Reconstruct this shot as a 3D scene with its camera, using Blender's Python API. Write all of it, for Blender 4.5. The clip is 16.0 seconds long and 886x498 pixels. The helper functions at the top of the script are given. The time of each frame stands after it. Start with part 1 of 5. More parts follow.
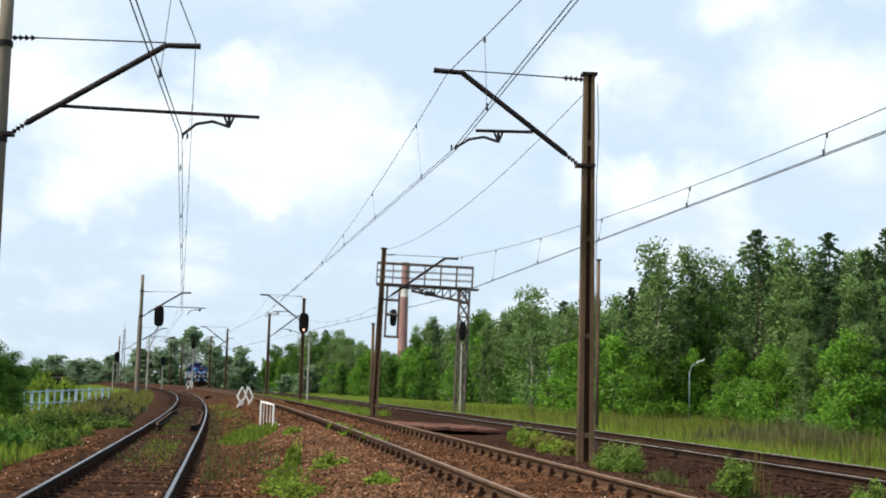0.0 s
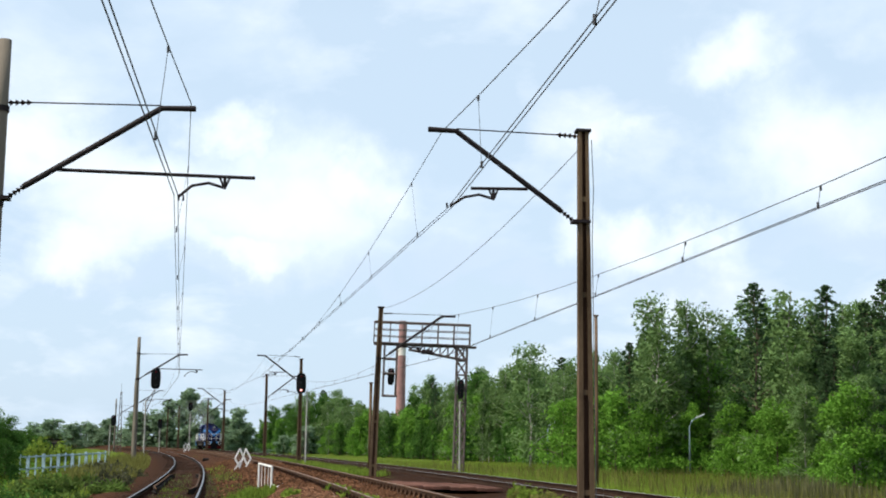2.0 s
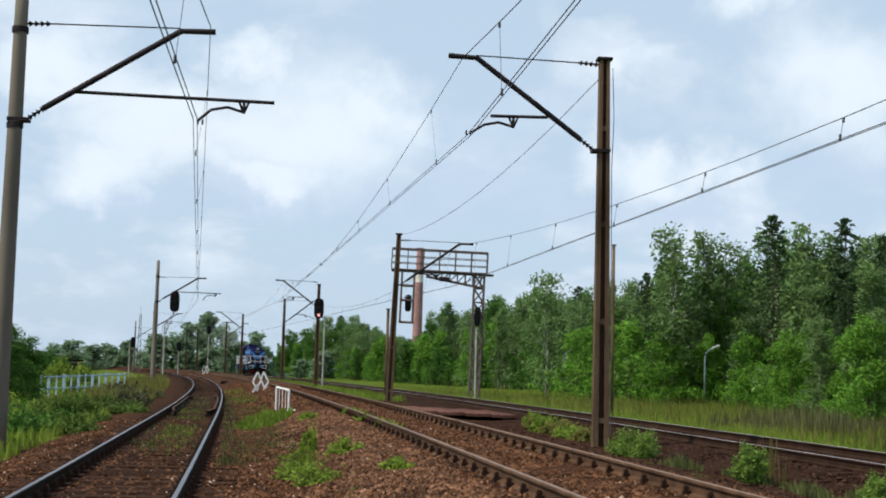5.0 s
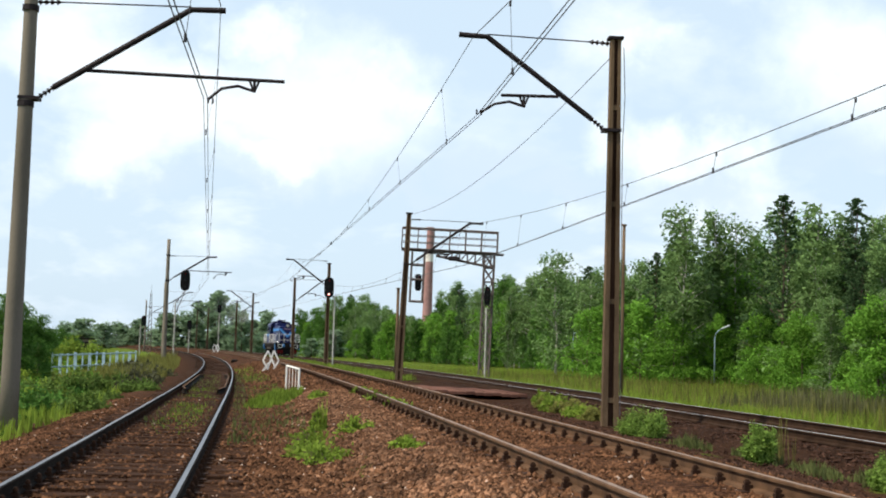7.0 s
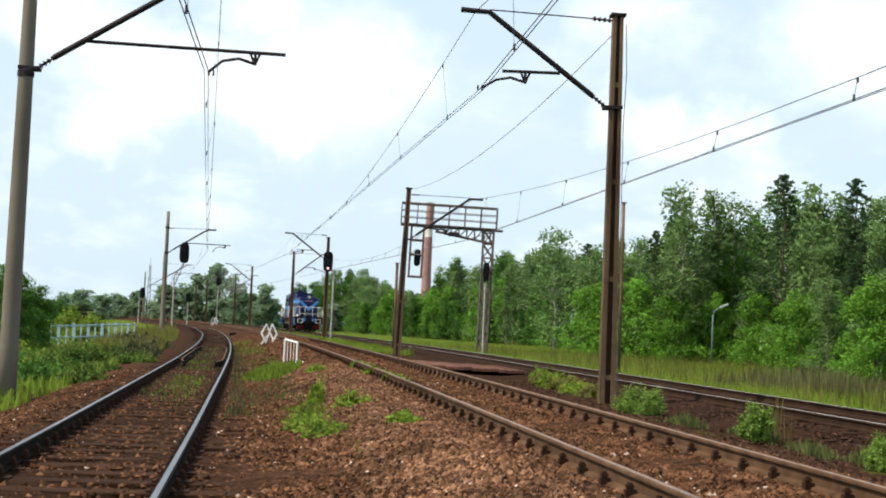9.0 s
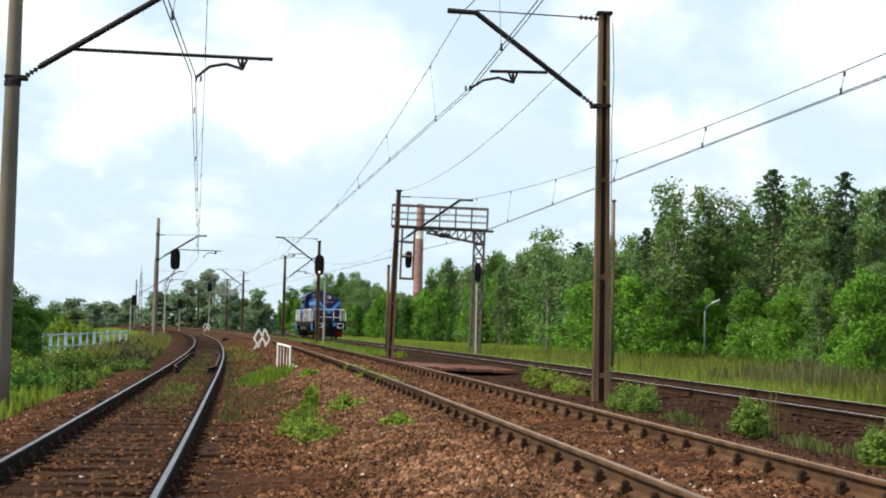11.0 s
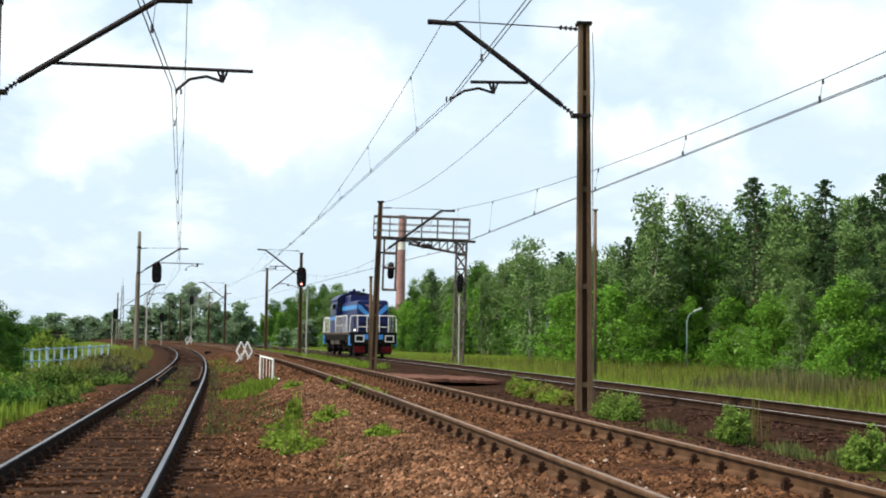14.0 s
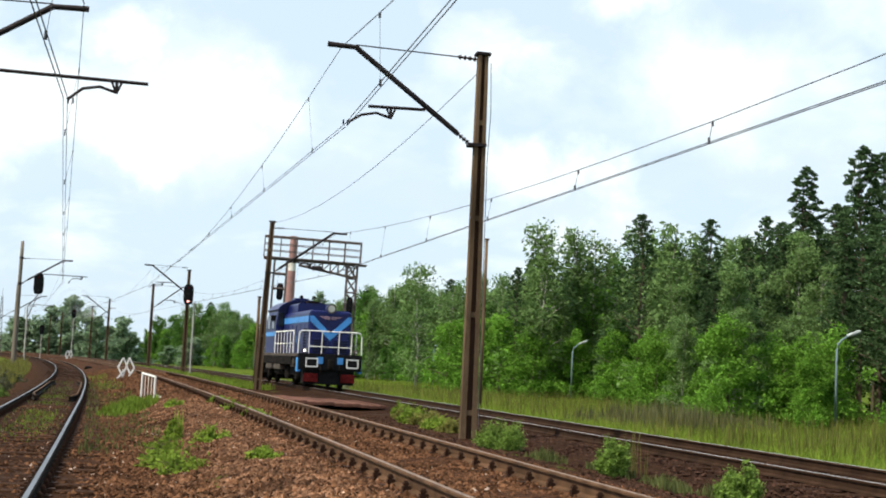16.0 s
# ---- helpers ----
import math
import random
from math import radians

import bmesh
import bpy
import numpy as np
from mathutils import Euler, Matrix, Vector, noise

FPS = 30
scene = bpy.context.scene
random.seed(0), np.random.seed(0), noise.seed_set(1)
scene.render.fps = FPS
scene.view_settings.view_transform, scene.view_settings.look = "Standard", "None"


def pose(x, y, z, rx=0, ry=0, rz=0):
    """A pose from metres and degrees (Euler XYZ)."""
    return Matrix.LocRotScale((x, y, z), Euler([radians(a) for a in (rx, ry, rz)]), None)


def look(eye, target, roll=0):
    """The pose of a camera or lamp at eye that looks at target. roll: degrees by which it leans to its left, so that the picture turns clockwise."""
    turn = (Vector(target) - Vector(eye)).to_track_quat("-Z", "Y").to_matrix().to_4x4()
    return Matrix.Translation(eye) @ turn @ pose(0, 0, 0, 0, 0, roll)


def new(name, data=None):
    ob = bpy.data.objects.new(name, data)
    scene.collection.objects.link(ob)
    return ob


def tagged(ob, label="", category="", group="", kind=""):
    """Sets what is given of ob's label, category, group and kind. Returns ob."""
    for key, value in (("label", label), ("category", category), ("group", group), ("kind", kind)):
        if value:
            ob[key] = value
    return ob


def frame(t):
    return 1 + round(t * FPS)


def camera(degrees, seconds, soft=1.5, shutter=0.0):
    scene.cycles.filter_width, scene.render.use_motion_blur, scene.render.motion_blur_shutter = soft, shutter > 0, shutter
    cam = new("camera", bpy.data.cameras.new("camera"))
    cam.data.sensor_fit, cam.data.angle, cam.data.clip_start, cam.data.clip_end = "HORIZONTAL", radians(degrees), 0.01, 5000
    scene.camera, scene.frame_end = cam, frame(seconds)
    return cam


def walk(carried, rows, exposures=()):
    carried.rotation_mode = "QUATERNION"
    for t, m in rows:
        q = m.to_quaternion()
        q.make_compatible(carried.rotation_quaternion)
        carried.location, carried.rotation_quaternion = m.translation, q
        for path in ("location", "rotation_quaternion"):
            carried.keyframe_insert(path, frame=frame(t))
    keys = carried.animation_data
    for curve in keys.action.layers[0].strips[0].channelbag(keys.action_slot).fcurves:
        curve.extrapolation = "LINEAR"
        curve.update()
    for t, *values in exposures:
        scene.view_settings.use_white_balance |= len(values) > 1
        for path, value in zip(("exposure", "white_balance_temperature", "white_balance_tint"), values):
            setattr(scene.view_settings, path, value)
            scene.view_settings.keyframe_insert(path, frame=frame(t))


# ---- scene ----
cam = camera(38.0, 16.0, soft=1.9)
EYE_Z = 0.92
PATH = [
    (0.0, -0.69, 6.08, -1.46), (0.5, 0.11, 6.53, -0.99), (1.0, -0.12, 7.09, -0.93), (1.5, -1.00, 8.13, -1.25),
    (2.0, -0.74, 8.66, -0.63), (2.5, -1.92, 9.55, -1.44), (3.0, -2.13, 9.05, -1.88), (3.5, -3.17, 9.22, -1.78),
    (4.0, -1.70, 7.84, -1.96), (4.5, -0.58, 7.52, -1.82), (5.0, -0.03, 5.42, -1.51), (5.2, 0.05, 5.38, -1.82),
    (7.3, 0.43, 3.97, -1.66), (7.5, -0.14, 3.59, -1.74), (8.0, 0.34, 3.94, -2.11), (8.2, 0.19, 3.37, -2.53),
    (10.3, 0.30, 4.03, -1.68), (10.5, -0.14, 4.73, -1.84), (11.0, 0.0, 3.47, -1.20), (11.5, -1.04, 4.39, -1.47),
    (12.0, -1.53, 4.28, -1.48), (12.5, -1.48, 3.45, -1.47), (13.0, -0.92, 3.05, -1.01), (13.5, -0.31, 3.25, -0.53),
    (14.0, -0.76, 3.96, -0.63), (14.5, -2.22, 4.02, -1.01), (15.0, -3.88, 5.00, -1.45), (15.5, -5.05, 4.63, -2.24),
    (16.0, -5.78, 5.22, -2.64),
]
EXPOSURES = [(0.0, 0.23, 6400, 10), (1.0, 0.22, 6400, 10), (1.5, 0.22, 6350, 10), (2.5, 0.1, 6150, 10), (4.0, -0.03, 6130, 10), (4.5, -0.03, 6130, 10),
             (5.2, -0.08, 6130, 10), (7.3, 0.3, 6450, 9), (8.2, 0.33, 6480, 8.5), (16.0, 0.33, 6480, 8.5)]
walk(cam, [(t, pose(0, 0, EYE_Z, 90 + p, r, y)) for t, y, p, r in PATH], EXPOSURES)

# ---------------------------------------------------------------- light
SUN_ELEV, SUN_AZ = 54.0, -114.0       # azimuth clockwise from +y
sun = new("sun", bpy.data.lights.new("sun", "SUN"))
sun.data.energy, sun.data.angle, sun.data.color = 5.0, radians(0.8), (1.0, 0.91, 0.75)
sa, se = radians(SUN_AZ), radians(SUN_ELEV)
sun_dir = Vector((math.sin(sa) * math.cos(se), math.cos(sa) * math.cos(se), math.sin(se)))
sun.matrix_world = look(sun_dir * 100, (0, 0, 0))


def build_world():
    w = bpy.data.worlds.new("sky")
    scene.world = w
    w.use_nodes = True
    nt = w.node_tree
    nt.nodes.clear()
    N, L = nt.nodes.new, nt.links.new
    out, bg = N("ShaderNodeOutputWorld"), N("ShaderNodeBackground")
    sky = N("ShaderNodeTexSky")
    sky.sky_type, sky.sun_disc = "NISHITA", False
    sky.sun_elevation, sky.sun_rotation = se, sa
    sky.air_density, sky.dust_density, sky.ozone_density = 1.0, 2.0, 1.5
    gain = N("ShaderNodeVectorMath")
    gain.operation = "SCALE"
    gain.inputs["Scale"].default_value = 1.0
    L(sky.outputs[0], gain.inputs[0])
    # haze over the blue, thick near the horizon and thin overhead
    tc = N("ShaderNodeTexCoord")
    sep = N("ShaderNodeSeparateXYZ")
    L(tc.outputs["Generated"], sep.inputs[0])
    thick = N("ShaderNodeMapRange")
    thick.inputs[1].default_value, thick.inputs[2].default_value = 0.32, 0.8
    thick.inputs[3].default_value, thick.inputs[4].default_value = 0.8, 0.3
    L(sep.outputs[2], thick.inputs[0])
    haze = N("ShaderNodeMix")
    haze.data_type = "RGBA"
    haze.inputs[7].default_value = (7.8, 9.4, 10.8, 1)
    L(thick.outputs[0], haze.inputs[0])
    L(gain.outputs[0], haze.inputs[6])
    # cumulus: noise on a flattened dome
    zc = N("ShaderNodeMath"); zc.operation = "ADD"; zc.inputs[1].default_value = 0.42
    L(sep.outputs[2], zc.inputs[0])
    zm = N("ShaderNodeMath"); zm.operation = "MAXIMUM"; zm.inputs[1].default_value = 0.05
    L(zc.outputs[0], zm.inputs[0])
    dv = N("ShaderNodeVectorMath"); dv.operation = "DIVIDE"
    cmb = N("ShaderNodeCombineXYZ")
    for k in range(3):
        L(zm.outputs[0], cmb.inputs[k])
    L(tc.outputs["Generated"], dv.inputs[0]); L(cmb.outputs[0], dv.inputs[1])
    n1 = N("ShaderNodeTexNoise")
    n1.inputs["Scale"].default_value, n1.inputs["Detail"].default_value = 4.0, 12
    n1.inputs["Roughness"].default_value, n1.inputs["Distortion"].default_value = 0.54, 0.2
    L(dv.outputs[0], n1.inputs["Vector"])
    ramp = N("ShaderNodeValToRGB")
    ramp.color_ramp.elements[0].position, ramp.color_ramp.elements[1].position = 0.47, 0.70
    L(n1.outputs[0], ramp.inputs[0])
    n2 = N("ShaderNodeTexNoise")
    n2.inputs["Scale"].default_value, n2.inputs["Detail"].default_value = 3.2, 6
    off = N("ShaderNodeVectorMath"); off.operation = "ADD"; off.inputs[1].default_value = (3.1, 0.4, 1.2)
    L(dv.outputs[0], off.inputs[0]); L(off.outputs[0], n2.inputs["Vector"])
    r2 = N("ShaderNodeValToRGB")
    e = r2.color_ramp.elements
    e[0].position, e[0].color = 0.38, (8.0, 9.2, 10.4, 1)
    e[1].position, e[1].color = 0.58, (10.9, 11.4, 11.7, 1)
    L(n2.outputs[0], r2.inputs[0])
    # the heaped clouds that stand over the line: bearing, height, half width, half height in degrees
    wob = N("ShaderNodeTexNoise")
    wob.inputs["Scale"].default_value, wob.inputs["Detail"].default_value, wob.inputs["Roughness"].default_value = 16.0, 8, 0.55
    L(tc.outputs["Generated"], wob.inputs["Vector"])
    shift = N("ShaderNodeVectorMath"); shift.operation = "MULTIPLY_ADD"
    shift.inputs[1].default_value, shift.inputs[2].default_value = (0.11, 0.11, 0.11), (-0.055, -0.055, -0.055)
    L(wob.outputs["Color"], shift.inputs[0])
    warped = N("ShaderNodeVectorMath"); warped.operation = "ADD"
    L(tc.outputs["Generated"], warped.inputs[0]); L(shift.outputs[0], warped.inputs[1])

    def heap(spots, lo, hi):
        total = None
        for az, el, wide, tall in spots:
            az, el = radians(az), radians(el)
            c = Vector((math.sin(az) * math.cos(el), math.cos(az) * math.cos(el), math.sin(el)))
            d = N("ShaderNodeVectorMath"); d.operation = "SUBTRACT"; d.inputs[1].default_value = c
            L(warped.outputs[0], d.inputs[0])
            k = N("ShaderNodeVectorMath"); k.operation = "MULTIPLY"
            k.inputs[1].default_value = (1 / radians(wide), 1 / radians(wide), 1 / radians(tall))
            L(d.outputs[0], k.inputs[0])
            ln = N("ShaderNodeVectorMath"); ln.operation = "LENGTH"
            L(k.outputs[0], ln.inputs[0])
            m = N("ShaderNodeMapRange"); m.interpolation_type = "SMOOTHSTEP"
            m.inputs[1].default_value, m.inputs[2].default_value = lo, hi
            m.inputs[3].default_value, m.inputs[4].default_value = 1.0, 0.0
            L(ln.outputs["Value"], m.inputs[0])
            if total is None:
                total = m.outputs[0]
            else:
                x = N("ShaderNodeMath"); x.operation = "MAXIMUM"
                L(total, x.inputs[0]); L(m.outputs[0], x.inputs[1])
                total = x.outputs[0]
        return total

    white = heap(((-6.0, 10.6, 4.6, 3.8), (-8.8, 13.2, 2.0, 1.7), (-13.4, 10.6, 4.2, 2.4), (-3.4, 11.6, 2.8, 2.0), (-7.5, 8.4, 3.6, 1.2), (8.9, 9.4, 2.6, 1.7),
                  (11.8, 8.9, 2.4, 1.7), (8.3, 13.4, 1.5, 1.2), (17.2, 12.6, 4.0, 3.4), (13.6, 16.5, 3.0, 1.8), (-17.5, 12.6, 3.4, 1.8), (-15.6, 8.2, 2.4, 1.4),
                  (-29, 15, 7, 4), (27, 17, 6, 3), (38, 13, 7, 4), (-44, 12, 8, 4)), 0.2, 1.25)
    grey = heap(((-7.3, 7.4, 4.2, 0.9), (-14.8, 7.4, 3.2, 0.8), (11.0, 6.8, 4.0, 1.2), (19.5, 8.8, 4.5, 1.2), (1.5, 8.6, 3.0, 1.0), (-3.0, 7.2, 3.4, 0.8), (5.0, 7.4, 3.0, 0.8)), 0.3, 1.4)
    mix = N("ShaderNodeMix"); mix.data_type = "RGBA"
    L(ramp.outputs[0], mix.inputs[0]); L(haze.outputs[2], mix.inputs[6]); L(r2.outputs[0], mix.inputs[7])
    soft_grey = N("ShaderNodeMath"); soft_grey.operation = "MULTIPLY"; soft_grey.inputs[1].default_value = 0.9
    L(grey, soft_grey.inputs[0])
    under = N("ShaderNodeMix"); under.data_type = "RGBA"
    under.inputs[7].default_value = (7.1, 8.4, 9.9, 1)
    L(soft_grey.outputs[0], under.inputs[0]); L(mix.outputs[2], under.inputs[6])
    top = N("ShaderNodeMix"); top.data_type = "RGBA"
    top.inputs[7].default_value = (10.5, 11.25, 11.7, 1)
    L(white, top.inputs[0]); L(under.outputs[2], top.inputs[6])
    L(top.outputs[2], bg.inputs[0])
    bg.inputs[1].default_value = 0.087
    L(bg.outputs[0], out.inputs[0])


build_world()


# ---------------------------------------------------------------- materials
def mat(name, base, rough=0.8, metal=0.0, var=0.35, scale=3.0, bump=0.2, bscale=40.0, tint=None, island=0.0, obrand=0.0,
        trans=0.0, stretch=(1, 1, 1), spec=0.06):
    m = bpy.data.materials.new(name)
    m.use_nodes = True
    nt = m.node_tree
    N, L = nt.nodes.new, nt.links.new
    b = nt.nodes["Principled BSDF"]
    b.inputs["Roughness"].default_value, b.inputs["Metallic"].default_value = rough, metal
    b.inputs["Specular IOR Level"].default_value = spec
    tc, mp = N("ShaderNodeTexCoord"), N("ShaderNodeMapping")
    mp.inputs["Scale"].default_value = stretch
    L(tc.outputs["Object"], mp.inputs[0])
    na, nb = N("ShaderNodeTexNoise"), N("ShaderNodeTexNoise")
    na.inputs["Scale"].default_value, na.inputs["Detail"].default_value = scale, 6
    nb.inputs["Scale"].default_value, nb.inputs["Detail"].default_value = bscale, 4
    L(mp.outputs[0], na.inputs["Vector"]); L(mp.outputs[0], nb.inputs["Vector"])
    mx = N("ShaderNodeMix"); mx.data_type = "RGBA"
    base = tuple(c * 0.88 for c in base)
    dark = tuple(c * (1 - var) for c in base)
    light = tint or tuple(min(1, c * (1 + var)) for c in base)
    mx.inputs[6].default_value, mx.inputs[7].default_value = (*dark, 1), (*light, 1)
    r = N("ShaderNodeMapRange")
    r.inputs[1].default_value, r.inputs[2].default_value = 0.3, 0.7
    L(na.outputs[0], r.inputs[0]); L(r.outputs[0], mx.inputs[0])
    col = mx.outputs[2]
    # fine grain
    fine = N("ShaderNodeMix"); fine.data_type, fine.blend_type = "RGBA", "MULTIPLY"
    fr = N("ShaderNodeMapRange")
    fr.inputs[3].default_value, fr.inputs[4].default_value = 1 - var * 0.6, 1 + var * 0.6
    L(nb.outputs[0], fr.inputs[0])
    fine.inputs[0].default_value = 1.0
    L(col, fine.inputs[6]); L(fr.outputs[0], fine.inputs[7])
    col = fine.outputs[2]
    for amount, kind in ((island, "ShaderNodeNewGeometry"), (obrand, "ShaderNodeObjectInfo")):
        if amount:
            g = N(kind)
            h = N("ShaderNodeHueSaturation")
            mr = N("ShaderNodeMapRange")
            mr.inputs[3].default_value, mr.inputs[4].default_value = 1 - amount, 1 + amount
            L(g.outputs["Random Per Island" if kind.endswith("Geometry") else "Random"], mr.inputs[0])
            L(mr.outputs[0], h.inputs["Value"])
            L(col, h.inputs["Color"])
            col = h.outputs[0]
    L(col, b.inputs["Base Color"])
    if bump:
        bp = N("ShaderNodeBump")
        bp.inputs["Strength"].default_value, bp.inputs["Distance"].default_value = bump, 0.02
        L(nb.outputs[0], bp.inputs["Height"]); L(bp.outputs[0], b.inputs["Normal"])
    if trans:
        t = N("ShaderNodeBsdfTranslucent")
        ms = N("ShaderNodeMixShader")
        ms.inputs[0].default_value = trans
        L(col, t.inputs[0]); L(b.outputs[0], ms.inputs[1]); L(t.outputs[0], ms.inputs[2])
        L(ms.outputs[0], nt.nodes["Material Output"].inputs[0])
    return m


def glow(name, color, strength):
    m = bpy.data.materials.new(name)
    m.use_nodes = True
    b = m.node_tree.nodes["Principled BSDF"]
    b.inputs["Base Color"].default_value = (*color, 1)
    b.inputs["Emission Color"].default_value, b.inputs["Emission Strength"].default_value = (*color, 1), strength
    return m


RAILDARK = mat("near-black rail steel", (0.017, 0.013, 0.011), 0.85, 0, 0.4, 4, 0.25, 60)
RAILBROWN = mat("dark brown rail steel", (0.038, 0.021, 0.013), 0.8, 0, 0.4, 4, 0.25, 60)
RAIL = mat("rusty rail steel", (0.10, 0.056, 0.032), 0.75, 0.0, 0.4, 4, 0.25, 60)
RAILTOP = mat("worn rail head", (0.20, 0.20, 0.215), 0.38, 0.9, 0.25, 5, 0.05, 50, stretch=(1, 0.1, 1))
SLEEPER = mat("weathered sleeper wood", (0.042, 0.021, 0.0125), 0.9, 0, 0.5, 3, 0.6, 25, obrand=0.25, stretch=(1, 6, 6))
STONE = mat("crushed ballast stone", (0.10, 0.048, 0.025), 0.9, 0, 0.45, 2, 0.4, 60, island=0.8)
CONCRETE = mat("weathered concrete", (0.19, 0.165, 0.135), 0.9, 0, 0.3, 1.2, 0.3, 50, stretch=(1, 1, 0.25))
MAST = mat("rust-brown painted mast steel", (0.135, 0.09, 0.055), 0.75, 0.0, 0.7, 1.6, 0.25, 40, stretch=(1, 1, 0.2))
DARKSTEEL = mat("dark cantilever steel", (0.032, 0.026, 0.028), 0.65, 0.2, 0.4, 5, 0.2, 50)
GREYSTEEL = mat("grey gantry steel", (0.13, 0.105, 0.10), 0.7, 0.3, 0.4, 4, 0.2, 50)
WIRE = mat("tarnished copper wire", (0.10, 0.10, 0.11), 0.6, 0.4, 0.2, 3, 0, 50)
PORCELAIN = mat("brown insulator glaze", (0.022, 0.015, 0.014), 0.3, 0, 0.3, 8, 0, 50)
WHITE = mat("chalky white paint", (0.86, 0.85, 0.82), 0.6, 0, 0.15, 5, 0.1, 60)
PALEBLUE = mat("faded pale blue paint", (0.36, 0.48, 0.56), 0.7, 0, 0.25, 4, 0.1, 60)
BLACK = mat("matt black signal paint", (0.011, 0.011, 0.012), 0.6, 0, 0.3, 5, 0.1, 60, spec=0.08)
LAMPGREY = mat("galvanised lamp steel", (0.20, 0.27, 0.30), 0.5, 0.4, 0.2, 5, 0.1, 60)
BRICK = mat("red chimney brick", (0.33, 0.19, 0.18), 0.9, 0, 0.25, 0.4, 0.3, 10)
BRICKWHITE = mat("white chimney band", (0.70, 0.66, 0.62), 0.9, 0, 0.15, 0.4, 0.2, 10)
NAVY = mat("navy blue engine paint", (0.004, 0.009, 0.085), 0.38, 0, 0.35, 2.5, 0.05, 30, spec=0.3)
SKYBLUE = mat("light blue engine paint", (0.05, 0.26, 0.66), 0.4, 0, 0.15, 3, 0.05, 30, spec=0.5)
REDPAINT = mat("dusty red underframe paint", (0.10, 0.010, 0.010), 0.85, 0, 0.4, 6, 0.2, 40)
UNDER = mat("grimy underframe steel", (0.013, 0.011, 0.010), 0.9, 0.0, 0.6, 4, 0.3, 30, spec=0.05)
DECK = mat("dusty grey running board", (0.09, 0.078, 0.068), 0.85, 0.1, 0.35, 4, 0.2, 30)
LENS = mat("clear lamp glass", (0.45, 0.45, 0.42), 0.15, 0, 0.1, 5, 0, 40, spec=0.6)
MARKER = glow("lit marker lamp", (1.0, 0.93, 0.8), 3.0)
REDLIGHT = glow("lit red signal lens", (1.0, 0.35, 0.3), 3.0)
DIMRED = mat("unlit red lens", (0.16, 0.015, 0.02), 0.25, 0, 0.1, 5, 0, 40)
DARKLENS = mat("unlit dark lens", (0.03, 0.03, 0.035), 0.2, 0, 0.1, 5, 0, 40)
GLASS = mat("dark cab glass", (0.012, 0.014, 0.018), 0.12, 0, 0.2, 2, 0, 40, spec=0.35)
BARK = mat("grey brown bark", (0.13, 0.10, 0.075), 0.9, 0, 0.4, 3, 0.6, 18, stretch=(1, 1, 0.3))
BIRCHBARK = mat("white birch bark", (0.40, 0.38, 0.33), 0.8, 0, 0.5, 5, 0.3, 20, stretch=(1, 1, 3))
PLANK = mat("reddish crossing planks", (0.125, 0.06, 0.044), 0.9, 0, 0.35, 3, 0.4, 25, obrand=0.2)


def leaf(name, base, tr=0.35):
    return mat(name, base, 0.6, 0, 0.3, 0.35, 0, 5, island=0.35, obrand=0.12, trans=tr, spec=0.03)


LEAF_BIRCH = leaf("birch leaves", (0.145, 0.235, 0.08), 0.25)
LEAF_BRIGHT = leaf("fresh maple leaves", (0.15, 0.315, 0.042), 0.32)
LEAF_DARK = leaf("dark broad leaves", (0.075, 0.165, 0.032), 0.3)
LEAF_PINE = leaf("pine needles", (0.06, 0.108, 0.045), 0.25)
# pale leaf colour stands in for the haze over the far trees
LEAF_HAZED = leaf("far leaves paled for haze", (0.22, 0.32, 0.19), 0.45)
GRASS = leaf("long meadow grass", (0.225, 0.31, 0.045), 0.55)
GRASSSEED = leaf("dry seeding grass", (0.20, 0.20, 0.055), 0.5)
WEED = leaf("fresh weeds", (0.19, 0.275, 0.04), 0.5)


# ---------------------------------------------------------------- plan: three parallel tracks on one long left-hand curve
U_M, U_L = -6.35, -11.05           # middle and left-hand track, across from the right-hand one
Z_R, Z_M, Z_L = -0.22, 0.0, -0.35  # rail tops


def rx(y):
    if y > 420:
        return rx(420) + slope(420) * (y - 420)
    if y < -120:
        return rx(-120) + slope(-120) * (y + 120)
    return 6.55 - 0.158 * (y - 21) - 0.00035 * (y - 21) ** 2


def slope(y):
    y = min(420, max(-120, y))
    return -0.158 - 0.0007 * (y - 21)


def cp(y, u, z=0.0):
    """A point u metres across from the right-hand track's middle, at its point y."""
    m = slope(y)
    k = 1 / math.sqrt(1 + m * m)
    return Vector((rx(y) + u * k, y - u * m * k, z))


def drift(y, u):
    """How far the side track has closed in on the middle one at y."""
    return 0.0115 * (math.sqrt((y - 26) ** 2 + 60) + (y - 26)) / 2 if u < -9.5 else 0.0


def heading(y):
    return math.degrees(math.atan2(-slope(y), 1))


PROFILE = [(-3000, -2.0), (-60, -1.3), (-24, -1.25), (-18, -1.1), (-15.5, -0.9), (-13.6, -0.70), (-12.6, -0.54), (-9.6, -0.53), (-8.9, -0.46),
           (-8.1, -0.22), (-7.6, -0.17), (-5.0, -0.17), (-4.4, -0.28), (-3.4, -0.45), (-2.4, -0.50), (-1.5, -0.40), (1.3, -0.39),
           (2.2, -0.60), (4.2, -0.95), (8, -1.2), (20, -1.35), (60, -1.4), (3000, -2.0)]


def ground_z(u):
    for (a, za), (b, zb) in zip(PROFILE, PROFILE[1:]):
        if u <= b:
            return za + (zb - za) * (u - a) / (b - a)
    return PROFILE[-1][1]


def ground_at(x, y):
    k = 1 / math.sqrt(1 + slope(y) ** 2)
    return ground_z((x - rx(y)) * k)


